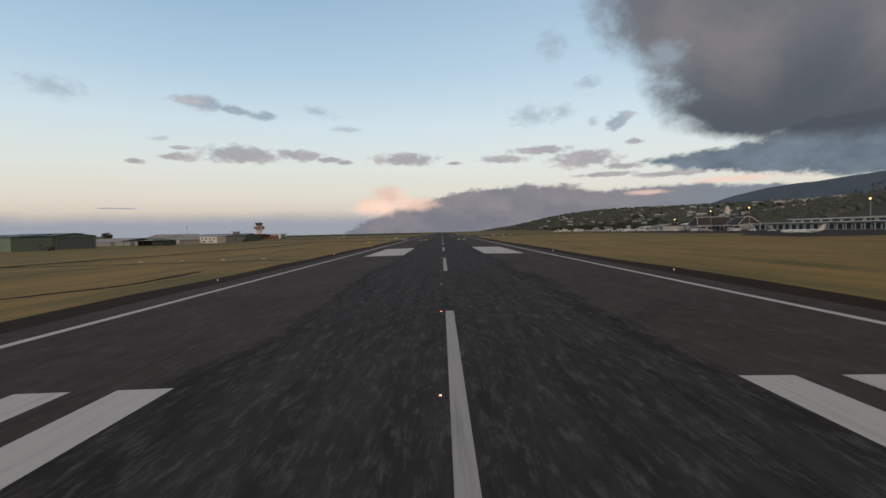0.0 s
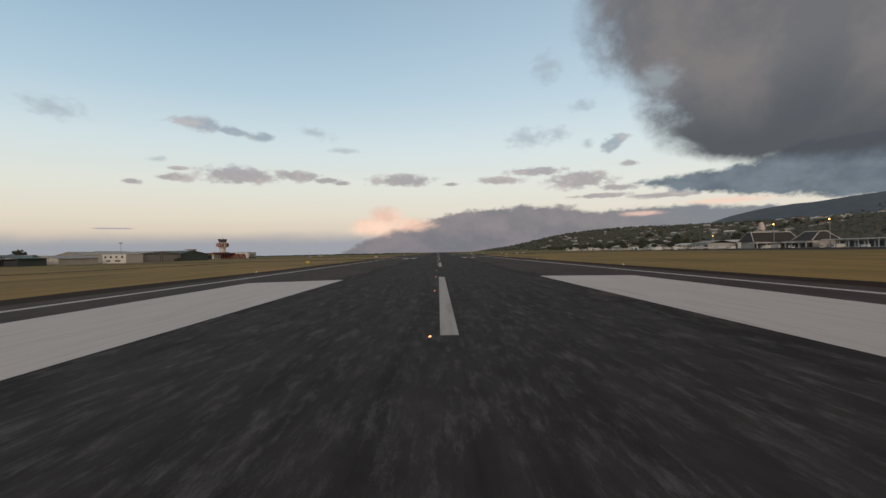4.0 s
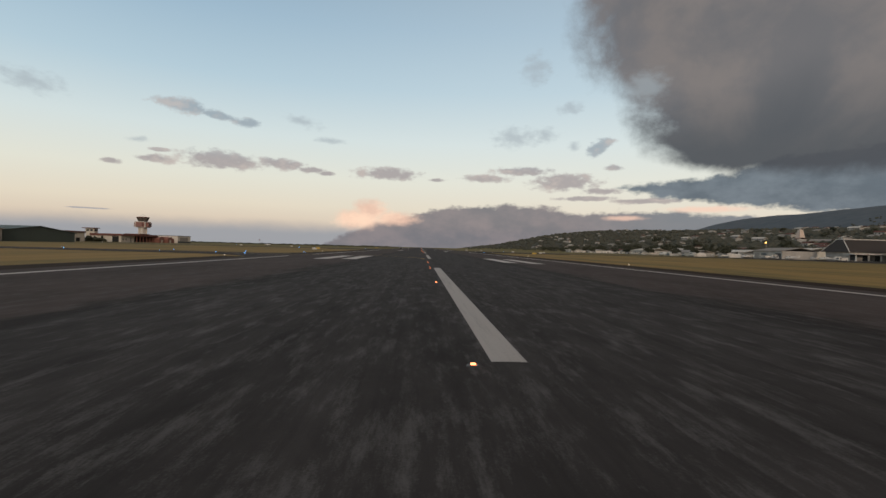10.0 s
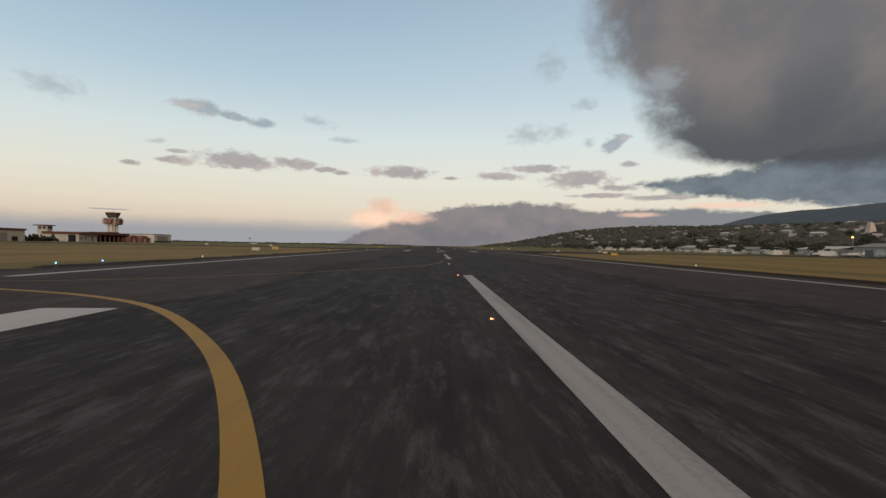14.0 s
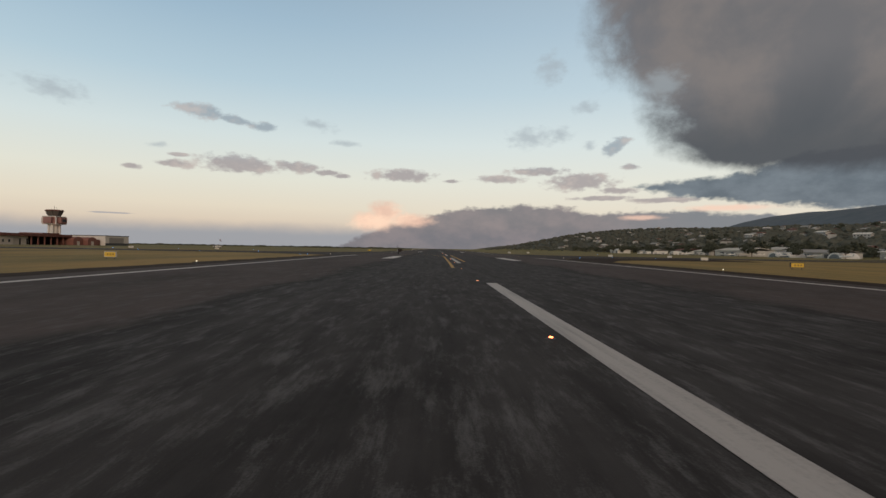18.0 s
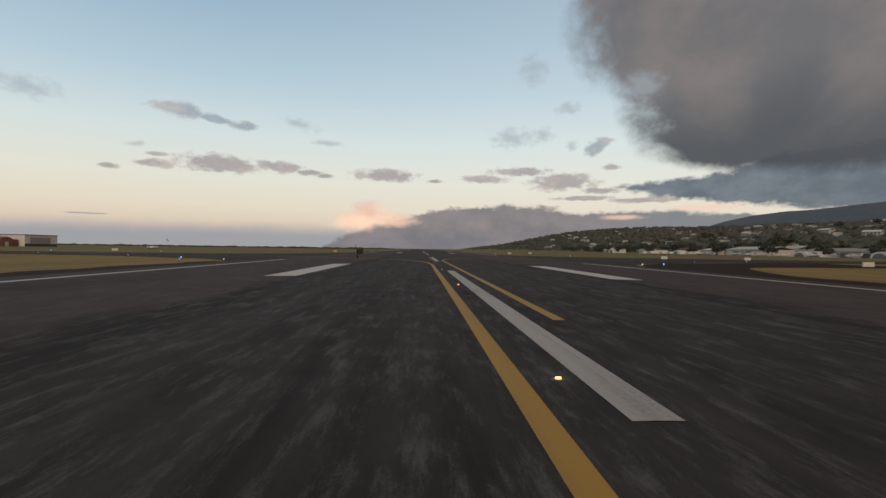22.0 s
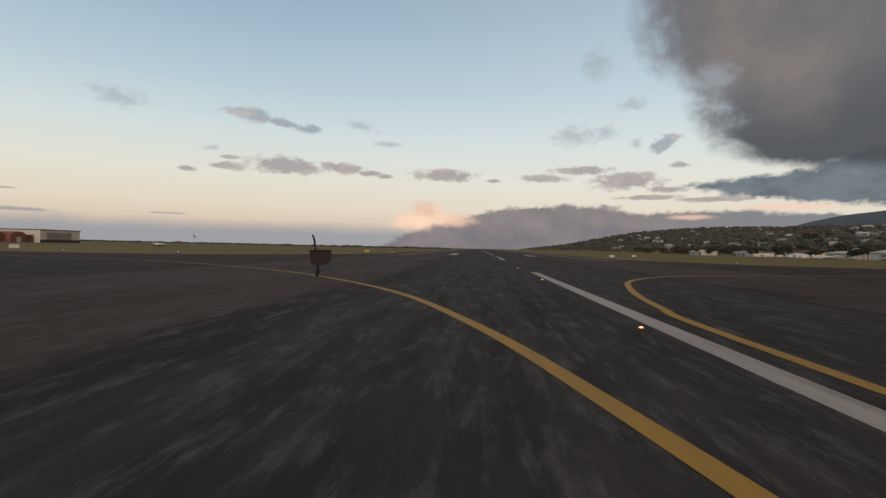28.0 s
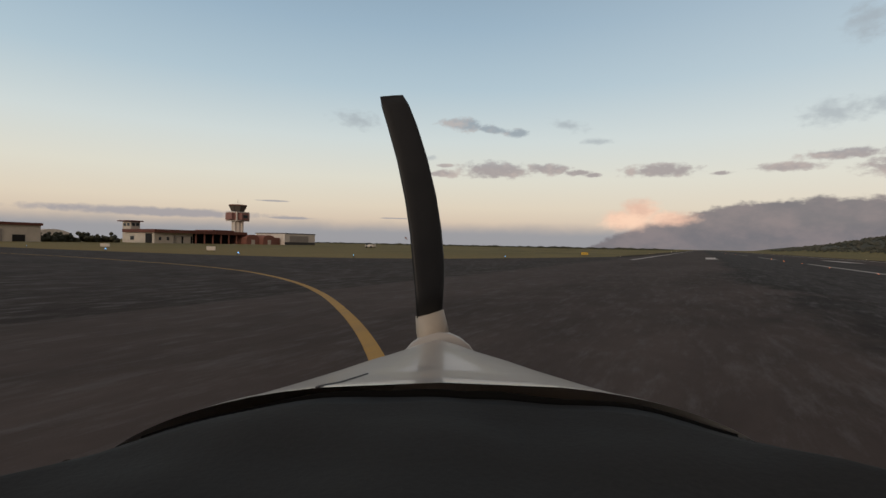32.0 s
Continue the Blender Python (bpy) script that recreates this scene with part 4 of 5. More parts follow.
for s in (-1, 1):
    part("gallery_wing", boxes((-2.6, s * 4.3 - 1.1 + s * 1.1, 14.3, 2.6, s * 4.3 + 1.1 + s * 1.1, 18.0)), FADED_RED, tower, "faded red projecting bay")
    part("gallery_wing", boxes((s * 4.3 - 1.1 + s * 1.1, -2.6, 14.3, s * 4.3 + 1.1 + s * 1.1, 2.6, 18.0)), FADED_RED, tower)
for x in (-4.35, 4.35):
    for y in (-4.35, 4.35):
        part("corner_post", boxes((x - 0.3, y - 0.3, 13.8, x + 0.3, y + 0.3, 18.7)), WHITE_WALL, tower, "white corner post")
part("gallery_band", boxes((-4.6, -4.6, 18.4, 4.6, 4.6, 18.9), (-4.6, -4.6, 13.5, 4.6, 4.6, 13.95)), WHITE_WALL, tower)
window_row(tower, 6.5, [(-1.6, 1.6)], 15.2, 17.0)
part("cab_base", turned([(18.9, 3.5), (19.5, 3.6)]), DARK_METAL, tower)
part("cab_glass", turned([(19.5, 3.6), (22.5, 5.1)]), CAB_GLASS, tower, "dark sloping glass")
for i in range(8):
    a = 2 * math.pi * i / 8 + math.pi / 8
    part("mullion", tubes(((3.65 * math.cos(a), 3.65 * math.sin(a), 19.4), (5.15 * math.cos(a), 5.15 * math.sin(a), 22.55), 0.12), sides=6), DARK_METAL, tower)
part("cab_roof", turned([(22.5, 5.3), (23.0, 5.4), (23.2, 4.9)]), DARK_RED, tower)
part("antenna", tubes(((0, 0, 23.2), (0, 0, 26.2), 0.08), ((1.2, 0.6, 23.2), (1.2, 0.6, 24.9), 0.05), ((-1.4, -0.8, 23.2), (-1.4, -0.8, 24.6), 0.05)), DARK_METAL, tower)

red_hall = thing("red_vaulted_hall", (-233, 1000, -0.42), "low brick-red hall with two rounded roofs", "building")
for k, y in enumerate((3.0, 12.0)):
    vault = [(y - 4.4, 0), (y + 4.4, 0), (y + 4.4, 3.2)] + [(y + 4.4 * math.cos(a), 3.2 + 2.2 * math.sin(a)) for a in [math.pi * i / 10 for i in range(1, 10)]] + [(y - 4.4, 3.2)]
    part("bay", profile_along(vault, -20, 0 if k else -3), RED_PAINT, red_hall)
    part("door", boxes((0.02 if k else -2.98, y - 1.2, 0, 0.1 if k else -2.9, y + 1.2, 2.6)), CREAM, red_hall)
part("link", boxes((-16, 16.4, 0, -1, 21, 4.0)), RED_PAINT, red_hall)
white_box = thing("white_box_hangar", (-231, 1035, -0.42), "plain white box hangar with a dark base course", "building")
part("wall", boxes((-24, -13, 0, 0, 13, 6.6)), WHITE_WALL, white_box)
part("roof", boxes((-24.3, -13.3, 6.6, 0.3, 13.3, 7.0)), DARK_METAL, white_box)
part("base_course", boxes((0.02, -13.02, 0, 0.1, 13.02, 1.6)), DARK_METAL, white_box)
part("door", boxes((0.02, -9, 1.6, 0.12, 7, 5.4)), GREY_METAL, white_box)
beige = thing("beige_workshop", (-238, 878, -0.42), "beige workshop with a brown roof edge", "building")
part("wall", boxes((-30, -24, 0, 0, 24, 6.2)), CREAM, beige)
part("roof", boxes((-30.6, -24.5, 6.2, 0.7, 24.5, 7.2)), DARK_RED, beige)
for y in (-18, -6, 6):
    part("door", boxes((0.02, y, 0, 0.12, y + 6, 4.6)), GREY_METAL, beige)
# black sheet on the closed wall, painted as the entrance's inner shade
part("entrance", boxes((0.02, 15, 0, 0.1, 19, 2.6)), BLACK, beige)
arch_roof = thing("white_arched_shelter", (-290, 930, -0.42), "white fabric shelter with an arched roof", "shelter")
part("cover", profile_along([(-10, 0), (10, 0)] + [(10 * math.cos(a), 5.8 * math.sin(a)) for a in [math.pi * i / 14 for i in range(1, 14)]], -18, 0), WHITE_WALL, arch_roof)
far_hedge = bmesh.new()
rng = random.Random(7)
for i in range(420):
    x, y = rng.uniform(-900, -60), rng.uniform(1500, 1900)
    bmesh.ops.create_icosphere(far_hedge, subdivisions=1, radius=rng.uniform(1.5, 3.2), matrix=Matrix.Translation((x, y, 0.2)) @ Matrix.Diagonal((rng.uniform(1.5, 4), 1, rng.uniform(0.4, 0.9), 1)))
tagged(part("scrub", far_hedge, LEAVES), "low dark scrub beyond the airfield", "scrub", kind="stuff")

# ---- the apron side: new terminal, masts, parked airliner ----
def flood_mast(x, y, h, label):
    ob = thing("apron_lamp_mast", (x, y, -0.38), label, "lamp", "apron lamp masts")
    part("pole", tubes(((0, 0, 0), (0, 0, h), 0.32, 0.18)), GREY_METAL, ob)
    part("crossbar", boxes((-0.9, -0.9, h - 0.15, 0.9, 0.9, h + 0.1)), DARK_METAL, ob)
    bm = bmesh.new()
    bmesh.ops.create_uvsphere(bm, u_segments=12, v_segments=8, radius=0.62)
    bmesh.ops.translate(bm, vec=(-0.3, 0, h + 0.5), verts=bm.verts)
    part("lamp_head", bm, LIT_FLOOD, ob, "glowing amber lamp head")
    return ob


flood_mast(282, 830, 19.6, "tall apron mast with a glowing amber lamp")
flood_mast(297.5, 789.5, 21.0, "tall apron mast with a glowing amber lamp")
flood_mast(300, 656, 21.0, "tall apron mast with a bright amber lamp")
flood_mast(318, 988, 13.8, "apron mast with an amber lamp near the sheds")

def departure_hall(at, label, half, ridge, turn=0.0):
    """A terminal hall under a hipped roof with pale trim, its ridge 2 * half long."""
    ob = thing("departure_hall", at, label, "building", "hipped terminal halls", turn)
    e = half + 3.5
    low_corners = ((0, -e, 6.0), (24, -e, 6.0), (24, e, 6.0), (0, e, 6.0))
    high_corners = ((9, -half, ridge), (15, -half, ridge), (15, half, ridge), (9, half, ridge))
    part("wall", boxes((2, -e + 2, 0, 22, e - 2, 6.0)), WEATHERED, ob)
    roof = bmesh.new()
    lo = [roof.verts.new(v) for v in low_corners]
    hi = [roof.verts.new(v) for v in high_corners]
    roof.faces.new(lo[::-1])
    roof.faces.new(hi)
    for i in range(4):
        roof.faces.new((lo[i], lo[(i + 1) % 4], hi[(i + 1) % 4], hi[i]))
    part("roof", roof, DARK_BROWN, ob, "dark brown hipped roof")
    part("ridge_cap", boxes((8.6, -half - 0.4, ridge, 15.4, half + 0.4, ridge + 0.5)), WHITE_WALL, ob, "pale ridge capping")
    for p, q in zip(low_corners, high_corners):
        part("hip_trim", tubes((p, q, 0.26), sides=6), WHITE_WALL, ob, "pale hip trim")
    part("canopy", boxes((-7, -e - 3, 4.4, 2, e + 3, 5.0)), WHITE_WALL, ob, "white flat canopy")
    n = int(2 * e / 8) + 1
    for k in range(n):
        y = -e + 2 * e * k / (n - 1)
        part("column", boxes((-5.2, y - 0.3, 0, -4.6, y + 0.3, 4.4)), WHITE_WALL, ob)
        if k < n - 1:
            part("shopfront", boxes((1.9, y + 2.2, 0.3, 1.98, y + 6.4, 3.8)), GLASS, ob)
    return ob


departure_hall((304, 858, -0.38), "long terminal hall under a dark hipped roof with pale trim", 18.0, 14.4, 90)
departure_hall((299, 822, -0.38), "terminal hall under a dark hipped roof with pale trim", 8.5, 13.0)


def service_vehicle(x, y, turn, length, height, mat, label):
    """An airport van or truck: cab, box body, glass and four wheels."""
    ob = thing("service_vehicle", (x, y, -0.36), label, "vehicle", "apron vehicles", turn)
    h = length / 2
    part("body", boxes((-1.05, -h, 0.45, 1.05, h - 1.7, height), soft=0.06), mat, ob)
    part("cab", boxes((-1.0, h - 1.65, 0.45, 1.0, h, min(height, 2.0)), soft=0.12), WHITE_WALL, ob)
    part("windscreen", boxes((-0.85, h - 0.05, 1.1, 0.85, h + 0.02, 1.8)), GLASS, ob)
    part("side_glass", boxes((-1.02, h - 1.4, 1.1, 1.02, h - 0.5, 1.75)), GLASS, ob)
    for sx in (-0.95, 0.95):
        for sy in (-h + 0.9, h - 0.9):
            part("wheel", tubes(((sx - 0.13, sy, 0.42), (sx + 0.13, sy, 0.42), 0.42), sides=14), BLACK, ob)
    return ob


for k, (x, y) in enumerate([(238, 690), (233, 702), (241, 724), (236, 745), (230, 762), (243, 772), (232, 806), (240, 818), (234, 862), (238, 872), (230, 884), (236, 1060), (232, 1110), (238, 1140)]):
    service_vehicle(x, y, (20, 85, 130, 170, 95)[k % 5], (4.8, 6.2, 7.4)[k % 3], (1.9, 2.6, 3.0)[k % 3], (WHITE_WALL, CREAM, WEATHERED)[k % 3],
                    ("white van parked on the apron", "pale box truck parked on the apron", "weathered catering truck on the apron")[k % 3])

for k in range(9):
    service_vehicle(189 + 8.1 * k, 1140 + 2.0 * (k % 2), 90, (4.8, 5.6, 4.6)[k % 3], (2.3, 2.8, 2.0)[k % 3], WHITE_WALL, "white van parked in a row by the trees")
service_vehicle(-131, 969, 80, 4.4, 1.35, WHITE_WALL, "low white pickup standing on the grass")

sock = thing("windsock", (-164.5, 1049.7, -0.42), "faded windsock hanging from a thin pole", "windsock")
part("pole", tubes(((0, 0, 0), (0, 0, 6.0), 0.07, 0.05)), GREY_METAL, sock)
part("ring", tubes(((0.1, 0, 5.75), (0.16, 0, 5.72), 0.42), sides=14), DARK_METAL, sock)
part("sleeve", tubes(((0.16, 0, 5.72), (1.5, 0, 4.4), 0.40, 0.18), sides=14), FADED_RED, sock)


def parked_plane(x, y, turn, high, label):
    """A parked light aircraft: rounded fuselage, wing, tail, propeller and three wheels."""
    ob = thing("parked_light_aircraft", (x, y, -0.36), label, "aircraft", "parked light aircraft", turn)
    bm = bmesh.new()
    rows = [(3.2, 0.22, 1.15), (3.0, 0.42, 1.15), (2.0, 0.58, 1.2), (0.9, 0.68, 1.35), (-0.6, 0.66, 1.4), (-2.2, 0.36, 1.35), (-4.2, 0.14, 1.4)]
    hoops = [[bm.verts.new((r * math.cos(2 * math.pi * i / 12), v, z + r * math.sin(2 * math.pi * i / 12))) for i in range(12)] for v, r, z in rows]
    for a, b in zip(hoops, hoops[1:]):
        for i in range(12):
            bm.faces.new((a[i], a[(i + 1) % 12], b[(i + 1) % 12], b[i]))
    bm.faces.new(hoops[0])
    bm.faces.new(hoops[-1][::-1])
    bmesh.ops.recalc_face_normals(bm, faces=bm.faces)
    for f in bm.faces:
        f.smooth = True
    part("fuselage", bm, WHITE_WALL, ob)
    z = 2.05 if high else 0.95
    part("wing", boxes((-5.2, -0.2, z, 5.2, 1.3, z + 0.14), soft=0.05), WHITE_WALL, ob)
    part("tailplane", boxes((-1.7, -4.4, 1.4, 1.7, -3.5, 1.48), soft=0.03), WHITE_WALL, ob)
    part("fin", profile_along([(-3.2, 1.45), (-4.1, 2.7), (-4.7, 2.7), (-4.5, 1.4)], -0.06, 0.06), WHITE_WALL, ob)
    part("windscreen", boxes((-0.5, 0.5, 1.6, 0.5, 1.1, 1.98), soft=0.08), GLASS, ob)
    part("propeller", boxes((-0.06, 3.2, 0.25, 0.06, 3.26, 2.05)), DARK_METAL, ob)
    for wx, wy in ((-1.1, 0.3), (1.1, 0.3), (0.0, 2.3)):
        part("wheel", tubes(((wx - 0.07, wy, 0.2), (wx + 0.07, wy, 0.2), 0.2), sides=12), BLACK, ob)
        part("wheel_leg", tubes(((wx, wy, 0.2), (wx * 0.4, wy, 0.95), 0.05), sides=6), GREY_METAL, ob)
    return ob


low_wing = parked_plane(228, 812, 40, False, "white low-wing light aircraft parked on the apron")
high_wing = parked_plane(232, 824, 70, True, "white high-wing light aircraft parked on the apron")
for k, (x, y) in enumerate([(226, 836), (234, 846), (227, 858), (233, 869), (228, 881), (235, 893), (229, 908), (236, 934), (228, 952), (234, 984), (229, 1006), (233, 1036), (227, 1060), (232, 1082), (229, 1128)]):
    copy_thing((low_wing, high_wing)[k % 2], pose(x, y, -0.36, 0, 0, (35, 75, 110, 20, 60)[k % 5]))

steps = thing("boarding_stairs", (236, 664, -0.36), "white mobile boarding stairs on the apron", "stairs", turn=30)
part("chassis", boxes((-1.0, -2.6, 0.4, 1.0, 2.6, 0.9), soft=0.05), WHITE_WALL, steps)
for k in range(12):
    part("tread", boxes((-0.8, -2.4 + 0.36 * k, 0.9 + 0.2 * k, 0.8, -2.4 + 0.36 * k + 0.4, 1.0 + 0.2 * k)), GREY_METAL, steps)
for sx in (-0.9, 0.9):
    part("side_rail", tubes(((sx, -2.4, 1.9), (sx, 2.0, 4.3), 0.06), ((sx, -2.4, 0.9), (sx, 2.0, 3.3), 0.08), ((sx, 2.0, 0.6), (sx, 2.0, 4.3), 0.08)), WHITE_WALL, steps)

main = thing("main_terminal", (296, 688, -0.38), "long pale terminal with stacked flat roofs and columns", "building")
part("wall", boxes((4, -84, 0, 40, 100, 5.6)), CREAM, main)
part("upper_storey", boxes((14, -70, 5.6, 38, 60, 8.6)), CREAM, main, "set-back upper storey")
part("roof", boxes((-2, -87, 5.6, 42, 106, 6.3)), WHITE_WALL, main, "white overhanging flat roof")
part("upper_roof", boxes((11, -73, 8.6, 40, 63, 9.2)), WHITE_WALL, main)
for k in range(22):
    y = -82 + 8.2 * k
    part("column", boxes((-0.8, y - 0.3, 0, -0.2, y + 0.3, 5.6)), WHITE_WALL, main)
    part("glazing", boxes((3.9, y + 0.8, 0.4, 3.98, y + 7.2, 4.4)), GLASS, main)
for k in range(12):
    part("upper_window", boxes((13.9, -66 + 10.5 * k, 6.3, 13.98, -66 + 10.5 * k + 7.0, 7.9)), GLASS, main)

jet = thing("parked_airliner", (165, 536, -0.36), "white regional airliner with a high tail parked on the apron", "aircraft", turn=56)
prof = [(-12.2, 0.1, 2.7), (-11.6, 0.62, 2.6), (-10.2, 1.05, 2.5), (-8.0, 1.28, 2.45), (6.0, 1.28, 2.45), (9.5, 0.9, 2.75), (12.5, 0.3, 3.2)]
bm = bmesh.new()
rings = [[bm.verts.new((r * math.cos(2 * math.pi * i / 16), -s, z + r * math.sin(2 * math.pi * i / 16))) for i in range(16)] for s, r, z in prof]
for a, b in zip(rings, rings[1:]):
    for i in range(16):
        bm.faces.new((a[i], a[(i + 1) % 16], b[(i + 1) % 16], b[i]))
bm.faces.new(rings[0])
bm.faces.new(rings[-1][::-1])
bmesh.ops.recalc_face_normals(bm, faces=bm.faces)
for f in bm.faces:
    f.smooth = True
part("fuselage", bm, WHITE_WALL, jet)
for s in (-1, 1):
    part("wing", prism([(s * 1.0, 2.6), (s * 11.5, -2.6), (s * 11.5, -4.0), (s * 1.0, -2.2)][::s], 1.75, 2.05), WHITE_WALL, jet)
    part("engine", tubes(((s * 2.1, -6.2, 3.1), (s * 2.1, -9.4, 3.1), 0.72, 0.5), sides=14), WHITE_WALL, jet)
    part("main_gear", tubes(((s * 1.7, -1.2, 0.4), (s * 1.7, -1.2, 1.8), 0.1), ((s * 1.7 - 0.2, -1.2, 0.42), (s * 1.7 + 0.2, -1.2, 0.42), 0.42)), DARK_METAL, jet)
    part("tailplane", prism([(0, -11.8), (s * 3.8, -13.4), (s * 3.8, -14.4), (0, -13.8)][::s], 7.0, 7.2), WHITE_WALL, jet)
part("nose_gear", tubes(((0, 9.6, 0.35), (0, 9.6, 1.8), 0.08), ((-0.15, 9.6, 0.35), (0.15, 9.6, 0.35), 0.35)), DARK_METAL, jet)
part("fin", profile_along([(-9.2, 3.4), (-12.2, 7.2), (-13.9, 7.2), (-12.8, 3.3)], -0.14, 0.14), WHITE_WALL, jet)
for k in range(14):
    for s in (-1, 1):
        part("cabin_window", boxes((s * 1.255 - 0.03, -6.0 + 0.95 * k, 2.72, s * 1.255 + 0.03, -6.0 + 0.95 * k + 0.32, 3.08)), GLASS, jet)
part("cockpit_window", boxes((-0.62, 10.3, 2.95, 0.62, 10.9, 3.28)), GLASS, jet)

jet.matrix_world = jet.matrix_world @ Matrix.Diagonal((0.66, 0.66, 0.66, 1))

# ---- long pale sheds, aircraft shelters and the temple tower ----
def long_shed(x, y, depth, length, eave, ridge, wall_mat, roof_mat, label):
    ob = thing("airport_shed", (x, y, land(x + depth / 2, y) if x > 330 else -0.40), label, "shed", "sheds on the apron side")
    w = length / 2
    part("wall", boxes((0, -w, -2.0 if x > 330 else 0, depth, w, eave)), wall_mat, ob)
    part("roof", profile_along([(-0.9, eave - 0.1), (-0.9, eave + 0.2), (depth / 2, ridge + 0.2), (depth + 0.9, eave + 0.2), (depth + 0.9, eave - 0.1), (depth / 2, ridge - 0.1)], -w - 0.8, w + 0.8, "y"), roof_mat, ob)
    n = max(2, int(length / 7))
    for k in range(n):
        a = -w + length * k / n
        part("opening" if k % 2 else "door", boxes((-0.08, a + 1.0, 0.1, -0.02, a + length / n - 1.0, eave * 0.72)), (DARK_METAL, CREAM, DOOR_GREY, GREY_METAL)[k % 4], ob)
    return ob


long_shed(242, 1086, 22, 44, 4.6, 6.8, WEATHERED, CREAM, "long white shed with a pale low roof")
long_shed(268, 1046, 20, 30, 4.0, 6.0, CREAM, GREY_METAL, "cream shed with a grey sheet roof")
long_shed(250, 1000, 20, 22, 3.6, 5.4, WEATHERED, GREY_METAL, "weathered shed with a grey sheet roof")
long_shed(256, 944, 24, 34, 4.4, 6.4, WEATHERED, WHITE_WALL, "long weathered shed with a white roof")
long_shed(255, 898, 26, 30, 5.8, 8.2, WEATHERED, GREY_METAL, "weathered shed with a grey pitched roof")
long_shed(252, 1150, 18, 28, 4.0, 5.6, WEATHERED, CREAM, "long weathered shed with a low cream roof")
long_shed(262, 1215, 20, 30, 4.4, 6.4, WHITE_WALL, DARK_RED, "white shed with a dull red roof")
long_shed(258, 1290, 18, 40, 3.8, 5.4, WHITE_WALL, GREY_METAL, "long white shed with a grey roof")
long_shed(250, 1380, 18, 30, 4.2, 6.0, CREAM, WHITE_WALL, "cream shed with a white roof")
long_shed(300, 1120, 22, 26, 6.0, 8.6, WHITE_WALL, CREAM, "tall white shed with a cream roof")
long_shed(318, 960, 24, 40, 7.0, 9.4, CREAM, WHITE_WALL, "tall cream building with a white roof")
for k, (x, y) in enumerate([(238, 972), (240, 1018), (240, 1030), (238, 1180), (240, 925)]):
    sh = thing("aircraft_shelter", (x, y, -0.40), "low white arched aircraft shelter", "shelter", "arched shelters")
    part("cover", profile_along([(-5.5, 0), (5.5, 0)] + [(5.5 * math.cos(a), 3.6 * math.sin(a)) for a in [math.pi * i / 10 for i in range(1, 10)]], 0, 11), WHITE_WALL, sh)
    part("mouth", profile_along([(-4.2, 0.05), (4.2, 0.05)] + [(4.2 * math.cos(a), 2.7 * math.sin(a) + 0.05) for a in [math.pi * i / 10 for i in range(1, 10)]], -0.06, -0.01), DOOR_GREY, sh)

temple = thing("temple_tower", (496, 1174, land(496, 1174) - 0.5), "pale pink stepped temple tower on the slope", "tower")
PALE_PINK = material("pale_pink_stucco", (0.74, 0.60, 0.50), 0.85, vary=0.18, scale=0.5)
base_z = 37.5 - land(496, 1174)
for k in range(7):
    h0, h1 = base_z * (0.30 + 0.10 * k), base_z * (0.30 + 0.10 * (k + 1)) - 0.25
    r = 3.8 - 0.27 * k
    part("tier", boxes((-r, -r, h0, r, r, h1)), PALE_PINK, temple)
    part("cornice", boxes((-r - 0.25, -r - 0.25, h1, r + 0.25, r + 0.25, h1 + 0.25)), PALE_PINK, temple)
part("plinth", boxes((-6, -7, 0, 6, 7, base_z * 0.30)), CREAM, temple)
# gateway's shade painted as a black sheet on the solid plinth
part("gateway", boxes((-6.06, -1.6, 0, -6.0, 1.6, base_z * 0.24)), BLACK, temple)
part("barrel_top", tubes(((0, -1.5, base_z), (0, 1.5, base_z), 1.1), sides=14), PALE_PINK, temple)


# ---- town on the slope ----
def house(wall_mat, roof_mat, w, d, h, label):
    """A small house: two storeys or one, gabled roof, windows and a door towards the sea."""
    ob = thing("house", (0, 0, 0), label, "house", "houses on the slope")
    part("wall", boxes((-d / 2, -w / 2, -2.5, d / 2, w / 2, h)), wall_mat, ob)
    part("roof", profile_along([(-d / 2 - 0.6, h - 0.2), (-d / 2 - 0.6, h + 0.05), (0, h + d * 0.20), (d / 2 + 0.6, h + 0.05), (d / 2 + 0.6, h - 0.2), (0, h + d * 0.20 - 0.3)], -w / 2 - 0.5, w / 2 + 0.5, "y"), roof_mat, ob)
    n = max(2, int(w / 3.2))
    for k in range(n):
        y = -w / 2 + w * (k + 0.5) / n
        if k == n // 2:
            part("door", boxes((-d / 2 - 0.05, y - 0.55, 0, -d / 2 - 0.01, y + 0.55, 2.1)), DARK_METAL, ob)
        else:
            part("window", boxes((-d / 2 - 0.05, y - 0.7, 0.9, -d / 2 - 0.01, y + 0.7, 2.2)), GLASS, ob)
        if h > 4.5:
            part("window", boxes((-d / 2 - 0.05, y - 0.7, 3.6, -d / 2 - 0.01, y + 0.7, 5.0)), GLASS, ob)
    return ob


KINDS = [house(CREAM, GREY_METAL, 12, 9, 3.2, "white single-storey house with a grey sheet roof"),
         house(WEATHERED, DARK_RED, 11, 9, 5.8, "cream two-storey house with a dull red roof"),
         house(WEATHERED, WHITE_WALL, 16, 10, 5.8, "white two-storey house with a white roof"),
         house(WEATHERED, GREY_METAL, 20, 11, 3.4, "long cream house with a grey sheet roof"),
         house(WEATHERED, DARK_RED, 10, 8, 3.2, "small white house with a dull red roof")]
rng = random.Random(21)
spots = []
